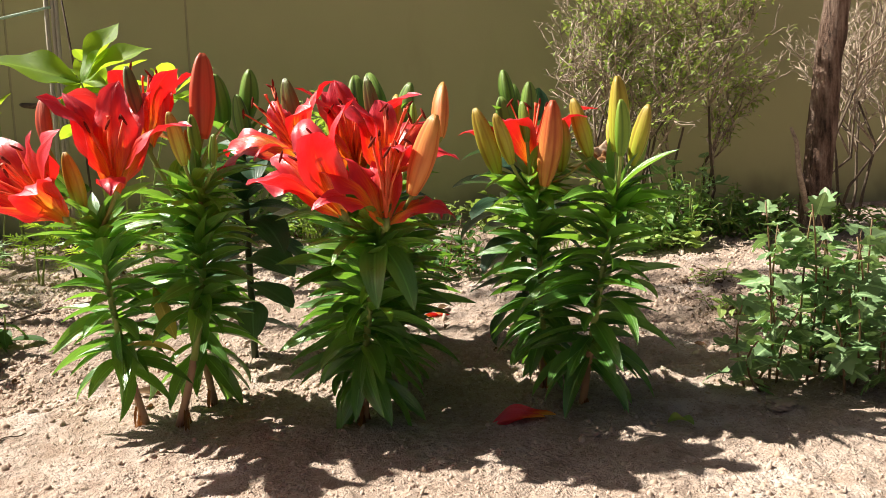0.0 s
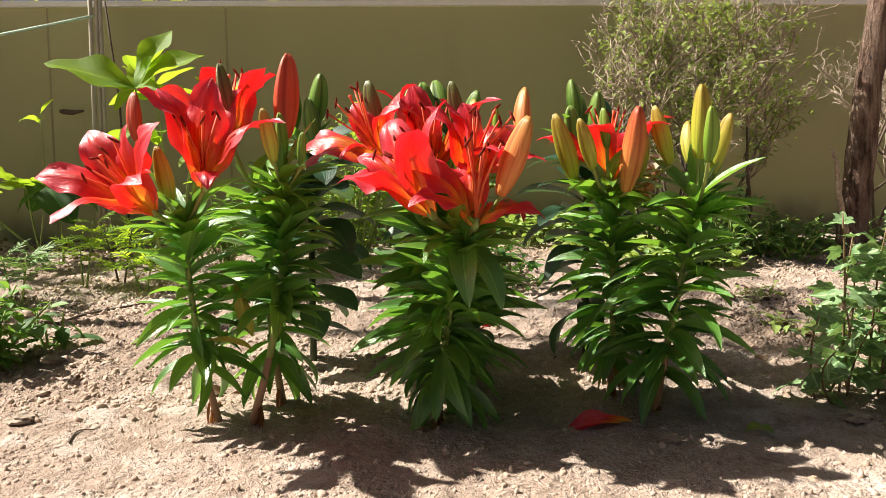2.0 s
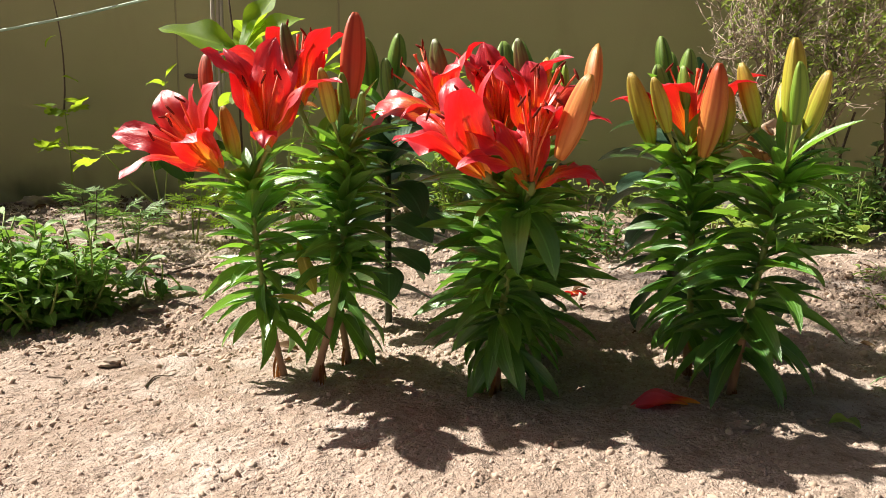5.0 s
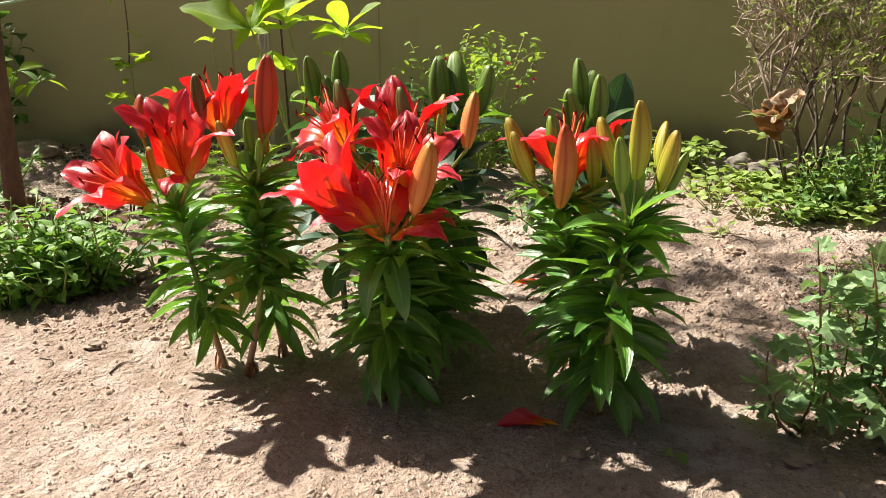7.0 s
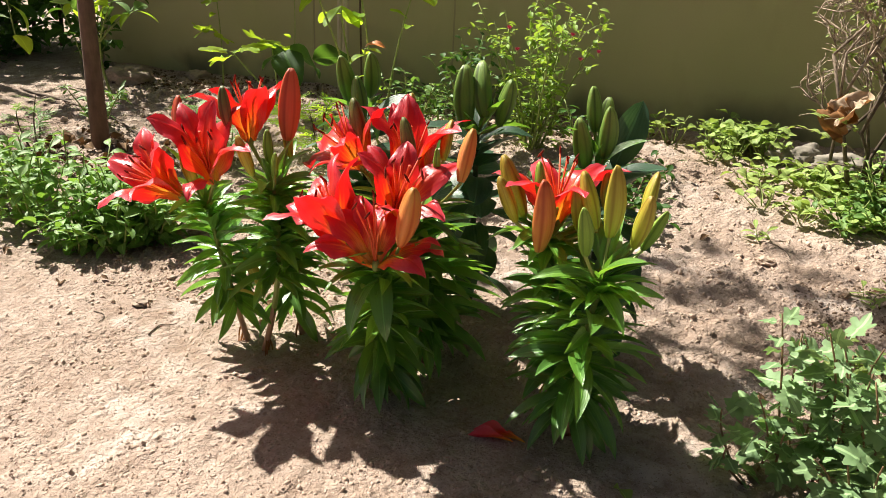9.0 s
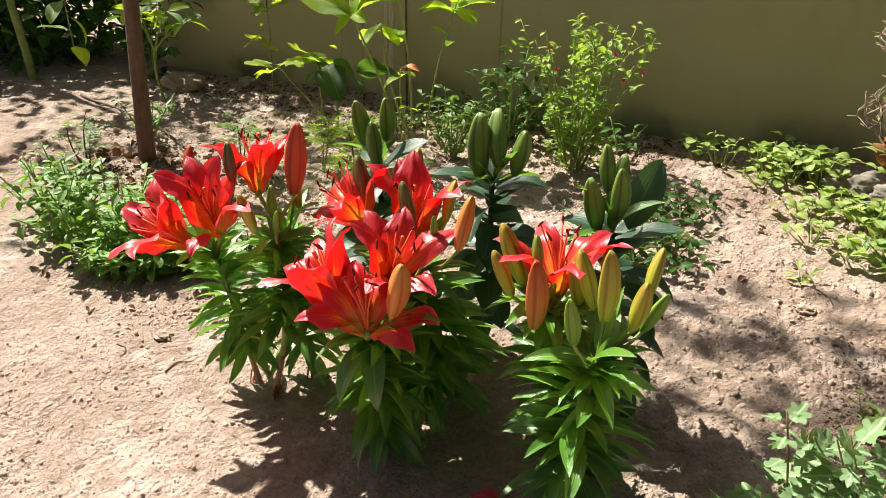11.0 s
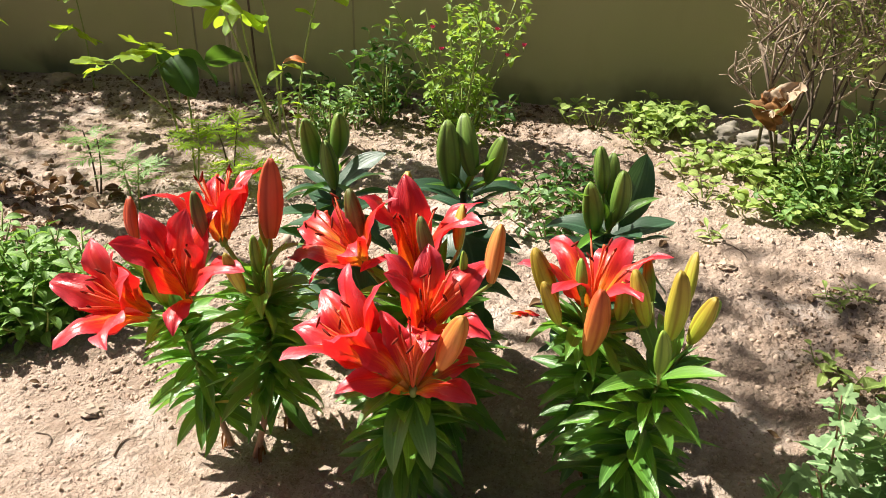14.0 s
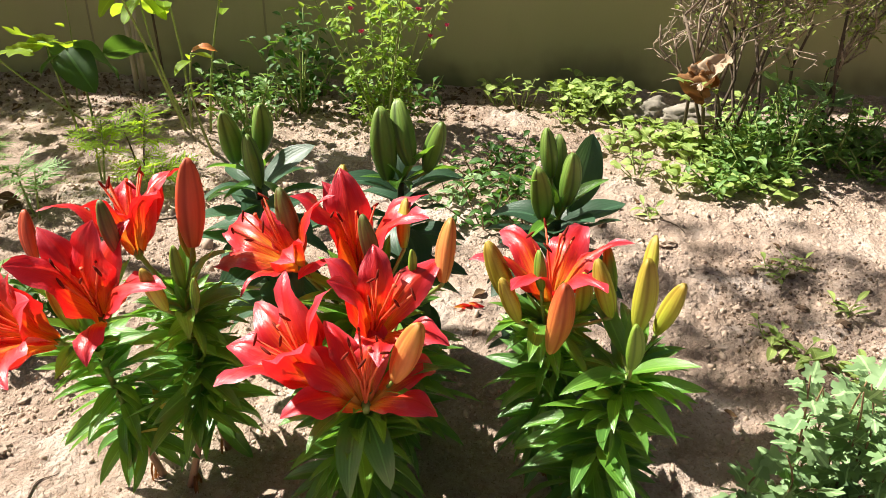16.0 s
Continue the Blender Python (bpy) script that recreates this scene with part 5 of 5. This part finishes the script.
heart = whorl_weed((-0.82, 1.70), (-0.845, 1.695, 0.272), "heart", "shrub_leaf", 0.12, 0, 409, "plant with large dark drooping heart-shaped leaves", thick=0.003)
for k, (x, y, z, az, lift, size, roll) in enumerate(((-0.843, 1.69, 0.272, -38, -30, 0.118, 25), (-0.83, 1.70, 0.268, 8, -2, 0.125, -35), (-0.84, 1.70, 0.27, 130, 8, 0.10, 20), (-0.80, 1.76, 0.25, 35, 12, 0.11, -50), (-0.85, 1.69, 0.26, 205, -8, 0.07, 10))):
    part("leaf", leaves_of("heart", "shrub_leaf")[k % 3], heart, "", leaf_pose((x, y, z), az, lift, size, roll))

for i, (dx, dy, r, top) in enumerate(((0, 0, 0.006, 1.15), (0.014, 0.004, 0.0055, 1.12), (0.026, -0.003, 0.005, 1.18))):
    x, y = -0.84 + dx, 1.965 + dy
    pole = thing("garden_pole", (x, y, ground(x, y)), "thin weathered pole standing by the wall", "pole", "bundle of poles")
    part("shaft", Builder().tube([(x, y, ground(x, y) - 0.02), (x + 0.002, y, 0.5), (x + 0.006, y, top)], [r * 1.05, r, r * 0.95], 8).mesh("shaft", "pole"), pole)
dark_rod = Builder().tube([(-0.76, 1.96, 0.12), (-0.775, 1.965, 0.5), (-0.81, 1.965, 0.85)], [0.003, 0.003, 0.002], 6)
single("thin_cane", dark_rod.mesh("thin_cane", "twigdark"), "thin dark cane leaning on the poles", "cane")
rope_pts = [Vector((-2.3, 1.75, 0.50)).lerp(Vector((-0.825, 1.963, 0.71)), i / 14) - Vector((0, 0, 0.05 * math.sin(math.pi * i / 14))) for i in range(15)]
single("rope", Builder().tube(rope_pts, [0.0035] * 15, 6).mesh("rope", "rope"), "pale green rope tied to the poles", "rope")

# young shrub that forks low and carries broad leaves at its tips
young = thing("broadleaf_shrub", (-1.50, 1.72, ground(-1.50, 1.72)), "young forked shrub with broad lime leaves by the wall", "shrub")
part("stem", Builder().tube(arc((-1.49, 1.72, 0.09), (-1.515, 1.72, 0.245), 0, 6, (-0.012, 0, 0)), [0.0045 - 0.0002 * i for i in range(7)], 6).mesh("stem", "herbstem"), young)
for k, (tx, ty, tz) in enumerate(((-1.60, 1.73, 0.345), (-1.53, 1.68, 0.375), (-1.45, 1.72, 0.36), (-1.41, 1.76, 0.335))):
    line = arc((-1.515, 1.72, 0.242), (tx, ty, tz), 0.012, 5)
    part("stem", Builder().tube(line, [0.003 - 0.0003 * i for i in range(6)], 5).mesh("stem", "herbstem"), young)
    for i in range(5):
        part("leaf", leaves_of("ovate", "lime_leaf" if (i + k) % 3 else "herb_leaf")[i % 3], young, "", leaf_pose(line[5 - i % 2], 72 * i + 35 * k, 22 - 18 * (i % 3), 0.085 - 0.008 * (i % 3), 25 - 25 * (i % 3)))

# ---- trees ----


def crown(name, parent, centre, radii, count, size, mat, seed, shape="ovate"):
    """Many small leaves in uneven clumps about a centre."""
    rng = random.Random(seed)
    b = Builder()
    shapes = SHAPES[shape]
    clumps = []
    while len(clumps) < 26:
        p = Vector((rng.uniform(-1, 1), rng.uniform(-1, 1), rng.uniform(-1, 1)))
        if p.length < 1:
            clumps.append(Vector((centre[0] + p.x * radii[0], centre[1] + p.y * radii[1], centre[2] + p.z * radii[2])))
    for i in range(count):
        c = rng.choice(clumps)
        k = 0.16 * max(radii)
        p = c + Vector((rng.gauss(0, k), rng.gauss(0, k), rng.gauss(0, k * 0.7)))
        b.add(*rng.choice(shapes), 0, leaf_pose(p, rng.uniform(0, 360), rng.uniform(-40, 40), size * rng.uniform(0.7, 1.2), rng.uniform(-40, 40)))
    return part(name, b.mesh(name, mat), parent, kind="stuff")


tree = thing("tree", (0.915, 1.58, ground(0.915, 1.58)), "young tree with rough grey-brown bark", "tree")
path = [Vector(p) for p in ((0.922, 1.58, 0.05), (0.926, 1.58, 0.12), (0.934, 1.58, 0.22), (0.946, 1.58, 0.33), (0.958, 1.58, 0.46), (0.978, 1.578, 0.60), (1.0, 1.575, 0.80), (1.03, 1.57, 1.05), (1.06, 1.56, 1.4))]
fine = []
for i in range(len(path) - 1):
    fine += [path[i].lerp(path[i + 1], k / 9) for k in range(9)]
fine.append(path[-1])
radius = [0.043 - 0.011 * min(1, i / 8) - 0.008 * i / len(fine) for i in range(len(fine))]
part("trunk", Builder().tube(fine, radius, 36, 0, 0.13).mesh("trunk", "bark"), tree)
part("twig", Builder().tube([(0.895, 1.55, 0.14), (0.872, 1.54, 0.22), (0.862, 1.535, 0.29), (0.85, 1.535, 0.32)], [0.007, 0.006, 0.005, 0.003], 7, 0, 0.1).mesh("twig", "twig"), tree, "broken pale twig")
for i, (dx, dy, dz) in enumerate(((-0.35, 0.2, 0.6), (0.4, 0.1, 0.7), (0.1, -0.4, 0.6), (0.0, 0.4, 0.8))):
    part("limb", Builder().tube(arc((1.06, 1.56, 1.38), (1.06 + dx, 1.56 + dy, 1.38 + dz), 0.05, 6), [0.022 - 0.0025 * k for k in range(7)], 8).mesh("limb", "bark"), tree)
crown("crown", tree, (1.05, 1.65, 2.0), (0.55, 0.5, 0.35), 700, 0.07, "shrub_leaf", 501)

sapling = thing("sapling", (-1.09, 1.30, ground(-1.09, 1.30)), "slender brown sapling trunk rising from leaf litter", "tree")
spts = [Vector((-1.092, 1.30, 0.03)), Vector((-1.091, 1.30, 0.2)), Vector((-1.088, 1.30, 0.42)), Vector((-1.08, 1.31, 0.9)), Vector((-1.07, 1.32, 1.5)), Vector((-1.08, 1.34, 2.0))]
part("trunk", Builder().tube(spts, [0.021, 0.0185, 0.0175, 0.016, 0.013, 0.008], 12, 0, 0.06).mesh("trunk", "stake"), sapling)
for i, (dx, dy, dz) in enumerate(((0.12, 0.12, 0.2), (0.05, 0.36, 0.3), (-0.5, 0.25, 0.26), (-0.25, 0.0, 0.2))):
    part("limb", Builder().tube(arc((-1.08, 1.335, 1.85), (-1.08 + dx * 0.8, 1.335 + dy, 1.85 + dz), 0.05, 6), [0.008 - 0.001 * k for k in range(7)], 6).mesh("limb", "stake"), sapling)
crown("crown", sapling, (-1.22, 1.51, 2.1), (0.36, 0.26, 0.16), 180, 0.075, "shrub_leaf", 502)

thin = thing("sapling", (-2.10, 1.70, ground(-2.10, 1.70)), "thin pale sapling near the wall's end", "tree")
part("trunk", Builder().tube([(-2.09, 1.70, 0.06), (-2.12, 1.70, 0.2), (-2.17, 1.70, 0.40), (-2.2, 1.72, 1.0)], [0.016, 0.014, 0.013, 0.01], 10, 0, 0.05).mesh("trunk", "herbstem"), thin)
crown("crown", thin, (-2.19, 1.95, 1.35), (0.75, 0.6, 0.4), 620, 0.07, "shrub_leaf", 503)

branch = thing("hanging_branch", (-1.52, 1.55, 0.5), "hanging leafy branch with backlit leaves", "branch")
bpts = arc((-2.0, 1.72, 1.1), (-1.585, 1.50, 0.27), 0.04, 8)
part("stem", Builder().tube(bpts, [0.004 - 0.0003 * i for i in range(9)], 5).mesh("stem", "herbstem"), branch)
for i in range(14):
    part("leaf", leaves_of("ovate", "lime_leaf" if i % 2 else "herb_leaf")[i % 3], branch, "", leaf_pose(bpts[3].lerp(bpts[8], (i + 1) / 14), i * 137, -30 + (i * 37) % 50, 0.10))

# ---- dry bushes ----


def dry_bush(foot, height, lean, stems, seed, label, leafy=0, twig_mat="twig", reach=0.22, green=(0.16, 0.10), leaf=(0.010, 0.021)):
    """A half-dead bush: stems that fork into fine dry twigs, with a few small leaves."""
    rng = random.Random(seed)
    foot = Vector((*foot, ground(*foot) - 0.005))
    bush = thing("dry_bush", foot, label, "bush", "half-dead bushes")
    twigs, leaf_b = Builder(), Builder()
    small = SHAPES["ovate"] + SHAPES["narrow"]

    def grow(p, way, size, r, depth, sink):
        if (p + way * size).x < foot.x - 0.15:
            way = Vector((abs(way.x), way.y, way.z))
        end = p + way * size
        pts = [q + Vector((rng.gauss(0, 0.075), rng.gauss(0, 0.075), rng.gauss(0, 0.05))) * size * (0 if i == 0 else 1) for i, q in enumerate(arc(p, end, 0, 3, (rng.uniform(-0.16, 0.16) * size, rng.uniform(-0.16, 0.16) * size, 0)))]
        sink.tube(pts, [r, r * 0.9, r * 0.8, r * 0.65], 5 if depth > 2 else 3)
        if depth <= 2:
            for k in range(3):
                q = pts[rng.choice((1, 2, 3))]
                w = (way + Vector((rng.gauss(0, 0.9), rng.gauss(0, 0.8), rng.gauss(0.1, 0.6)))).normalized()
                twigs.tube([q, q + w * rng.uniform(0.008, 0.026)], [max(0.0007, r * 0.6), 0.0005], 3)
        if depth == 0:
            return
        for k in range(3 if depth > 1 else 2):
            w = (way + Vector((rng.gauss(0, 0.48), rng.gauss(0, 0.4), rng.gauss(0.16, 0.3)))).normalized()
            grow(pts[rng.choice((2, 3) if depth > 3 else (1, 2, 3))], w, size * rng.uniform(0.45, 0.8), max(0.0007, r * 0.69), depth - 1, twigs)
        if leafy and depth <= 2:
            for k in range(leafy):
                q = pts[rng.choice((1, 2, 3))] + Vector((rng.gauss(0, 0.01), rng.gauss(0, 0.01), rng.gauss(0, 0.01)))
                if q.x + 0.4 * q.z + rng.gauss(0, 0.06) > foot.x + green[0] or rng.random() < green[1]:
                    leaf_b.add(*rng.choice(small), 0, leaf_pose(q, rng.uniform(0, 360), rng.uniform(-20, 50), rng.uniform(*leaf), rng.uniform(-30, 30)))

    for s in range(stems):
        a = 2.399 * s
        way = Vector((lean[0] + reach * math.cos(a) * rng.uniform(0.3, 1.1), lean[1] + 0.16 * math.sin(a), 1)).normalized()
        b = Builder()
        root = foot + Vector((0.025 * math.cos(a), 0.02 * math.sin(a), 0))
        grow(root, way, height * rng.uniform(0.40, 0.58), 0.0042, 4, b)
        part("stem", b.mesh("stem", "twigdark"), bush, "dark woody stem")
    part("twig_tangle", twigs.mesh("twig_tangle", twig_mat), bush, "tangle of fine dry twigs", kind="stuff")
    if leaf_b.v:
        part("foliage", leaf_b.mesh("foliage", "bush_leaf"), bush, "few small green leaves", kind="stuff")
    return bush


dry_bush((0.54, 1.70), 0.55, (0.03, 0.02), 10, 601, "half-dead bush with pale dry twigs and some leaves", 13, reach=0.20, green=(0.16, 0.05), leaf=(0.013, 0.023))
dry_bush((0.74, 1.75), 0.48, (0.0, 0.0), 4, 602, "thin dark bush with small green leaves", 8, "twig", reach=0.12, green=(-1.0, 0.1), leaf=(0.012, 0.024))
for k, (x, y, z, dx, n) in enumerate(((0.50, 1.62, 0.20, -0.13, 9), (0.49, 1.61, 0.25, -0.10, 8), (0.51, 1.60, 0.17, -0.11, 7), (0.50, 1.60, 0.235, -0.07, 7))):
    spray = thing("leafy_twig", (x, y, z), "thin twig with small pale green leaves at the bush's foot", "twig", "leafy twigs of the bush")
    line = arc((x, y, z), (x + dx, y - 0.02 * k, z + 0.03 - 0.02 * (k % 3)), 0.012, 6)
    part("stem", Builder().tube(line, [0.0016 - 0.00015 * i for i in range(7)], 5).mesh("stem", "twig"), spray)
    for i in range(n):
        part("leaf", leaves_of("ovate", "bush_leaf")[i % 3], spray, "", leaf_pose(line[1 + (i * 5) // n], 180 + (70 if i % 2 else -70) + 9 * i, 20, 0.022 + 0.002 * (i % 4), 15 * (i % 3)))
dry_bush((1.12, 1.76), 0.55, (0.05, 0.0), 5, 603, "pale dry bush behind the tree", 0)

# ---- fallen and small things ----
curled = leaf_mesh("dead_leaf", "litter_leaf", width=0.6, bend=75, fold=0.22, twist=30, wave=0.22, wide_at=0.5, point=0.6, length_steps=14, across=8)
flat_dead = leaf_mesh("dead_leaf", "litter_leaf", width=0.45, bend=35, fold=0.3, twist=30, wave=0.12, length_steps=8)


def crumpled_leaf(width, bend, seed, mat):
    """A broad dry leaf with a ragged, crumpled blade."""
    v, f, uv = leaf_shape(width, bend, 0.16, 25, 18, wide_at=0.5, point=0.5, across=12)
    out = []
    for p in v:
        q = Vector(p) * 3.2 + Vector((seed, 0, 0))
        out.append(Vector(p) + Vector((noise.noise(q), noise.noise(q + Vector((0, 7, 0))), noise.noise(q + Vector((0, 0, 9))))) * 0.2 + Vector((0.03 * noise.noise(q * 2.5 + Vector((5, 0, 0))), 0, 0.16 * noise.noise(q * 3.1))))
    return Builder().add(out, f, uv).mesh("dead_leaf", mat)


single("dead_leaf", crumpled_leaf(0.78, 70, 3, "dead_leaf"), "large curled brown leaf caught in the dry bush", "dead leaf", m=leaf_pose((0.458, 1.585, 0.302), 245, -62, 0.088, 12))
single("dead_leaf", crumpled_leaf(0.62, 50, 8, "tan_leaf"), "pale crumpled leaf caught in the dry bush", "dead leaf", m=leaf_pose((0.495, 1.578, 0.314), 214, -32, 0.080, -20))
single("dead_leaf", leaf_mesh("dead_leaf", "bud_orange", width=0.5, bend=60, fold=0.2, twist=20, wave=0.1), "withered orange leaf on a tall weed", "dead leaf", m=leaf_pose((-0.435, 1.39, 0.335), 20, 30, 0.045, 10))
rng = random.Random(77)
for i in range(80):
    a, r = rng.uniform(0, 6.283), 0.22 * math.sqrt(rng.random())
    x, y = -1.02 + r * 1.1 * math.cos(a), 1.28 + r * 0.75 * math.sin(a)
    single("dead_leaf", curled if i % 3 == 0 else flat_dead, "dry brown leaf lying in litter under the sapling", "dead leaf", "leaf litter", m=leaf_pose((x, y, ground(x, y) + 0.008), rng.uniform(0, 360), rng.uniform(-10, 25), rng.uniform(0.025, 0.05), rng.uniform(-40, 40)))
for i in range(60):
    x, y = rng.uniform(-1.3, 1.1), rng.uniform(0.75, 1.95)
    single("dead_leaf", flat_dead, "small dry leaf lying on the soil", "dead leaf", "scattered dry leaves", m=leaf_pose((x, y, ground(x, y) + 0.003), rng.uniform(0, 360), rng.uniform(-5, 15), rng.uniform(0.012, 0.03), rng.uniform(-40, 40)))

for i in range(70):
    x, y = rng.uniform(-1.5, 0.25), 2.03 - 0.24 * rng.random() ** 1.6
    single("dead_leaf", curled if i % 4 == 0 else flat_dead, "dry brown leaf lying at the foot of the wall", "dead leaf", "litter by the wall", m=leaf_pose((x, y, ground(x, y) + 0.005), rng.uniform(0, 360), rng.uniform(-5, 20), rng.uniform(0.018, 0.04), rng.uniform(-40, 40)))

fallen = leaf_mesh("fallen_petal", "petal", width=0.27, bend=16, fold=0.5, twist=70, wave=0.25, wide_at=0.55, point=0.7, length_steps=14, across=8)
for x, y, az, size, up in ((0.150, 0.700, 174, 0.064, 2), (0.138, 0.695, 188, 0.05, 8), (0.035, 1.09, 15, 0.03, 6), (0.055, 1.10, -20, 0.026, 6)):
    single("fallen_petal", fallen, "wilted red lily petal lying on soil", "petal", "fallen petals", m=leaf_pose((x, y, ground(x, y) + 0.003), az, up, size, 30))
pale = leaf_mesh("withered_petal", "cover_leaf", width=0.5, bend=70, fold=0.3, twist=30, wave=0.15)
single("withered_petal", pale, "withered yellowish petal on shaded soil", "petal", m=leaf_pose((0.27, 0.655, ground(0.27, 0.655) + 0.005), 120, 30, 0.03, 15))
single("soil_flake", leaf_mesh("soil_flake", "stone", width=0.5, bend=15, fold=0.05, wave=0.05), "pale dry flake lying on shaded soil", "flake", m=leaf_pose((-0.145, 0.73, ground(-0.145, 0.73) + 0.004), 30, 5, 0.02))


def ground_twig(a, b, r, label, bow=0.01):
    n = 10
    pts = [Vector(a).lerp(Vector(b), i / n) for i in range(n + 1)]
    side = Vector((-(b[1] - a[1]), b[0] - a[0])).normalized()
    out = []
    for i, p in enumerate(pts):
        x, y = p.x + side.x * bow * math.sin(3.1 * i / n), p.y + side.y * bow * math.sin(3.1 * i / n)
        out.append((x, y, ground(x, y) + r * 1.2))
    return single("fallen_twig", Builder().tube(out, [r * (1 - 0.05 * i) for i in range(n + 1)], 6).mesh("fallen_twig", "twigdark"), label, "twig", "fallen twigs")


ground_twig((-0.385, 0.705), (-0.372, 0.745), 0.001, "short dark twig lying on bare soil")
ground_twig((-1.75, 1.62), (-0.92, 1.32), 0.004, "long brown stick lying on the soil", 0.04)
ground_twig((-0.62, 1.16), (-0.40, 1.36), 0.0025, "thin brown stick lying on the soil", 0.03)
ground_twig((0.36, 1.38), (0.41, 1.34), 0.0015, "short dark twig lying on bare soil")
ground_twig((-0.50, 0.72), (-0.47, 0.70), 0.0009, "short dark twig lying on bare soil")

# ---- beyond the wall ----


def hedge(name, x0, x1, y, z0, z1, count, mat, size, seed, label):
    rng = random.Random(seed)
    b = Builder()
    for i in range(count):
        x = rng.uniform(x0, x1)
        top = z1 * (0.85 + 0.3 * noise.noise(Vector((x * 2.2, seed, 0))))
        p = (x, y + rng.gauss(0, 0.16), z0 + (top - z0) * rng.random() ** 0.7)
        b.add(*rng.choice(SHAPES["ovate"]), 0, leaf_pose(p, rng.uniform(0, 360), rng.uniform(-30, 60), size * rng.uniform(0.6, 1.2), rng.uniform(-40, 40)))
    ob = thing(name, ((x0 + x1) / 2, y, 0.1), label, "hedge")
    part("foliage", b.mesh("foliage", mat), ob, kind="stuff")
    stems = Builder()
    for i in range(int((x1 - x0) / 0.15)):
        x = x0 + 0.15 * i + rng.uniform(-0.05, 0.05)
        stems.tube([(x, y, 0.1), (x + rng.uniform(-0.06, 0.06), y, z0 + 0.5 * (z1 - z0))], [0.01, 0.005], 5)
    part("brushwood", stems.mesh("brushwood", "twigdark"), ob, kind="stuff")


hedge("hedge", -2.2, 4.0, 2.55, 0.2, 1.25, 2600, "hedge_leaf", 0.07, 701, "yellow-green hedge behind the garden wall")
hedge("dark_hedge", -4.2, -1.93, 2.22, 0.03, 1.45, 4600, "shrub_leaf", 0.075, 702, "dense dark shrubbery beyond the wall's end")
hedge("dark_hedge", -3.1, -2.12, 1.93, 0.03, 0.6, 1700, "shrub_leaf", 0.075, 704, "low dark shrubbery beyond the thin sapling")
hedge("dark_hedge", -4.5, -2.6, 1.75, 0.03, 1.2, 2200, "shrub_leaf", 0.085, 703, "dense dark shrubbery beside the bed")
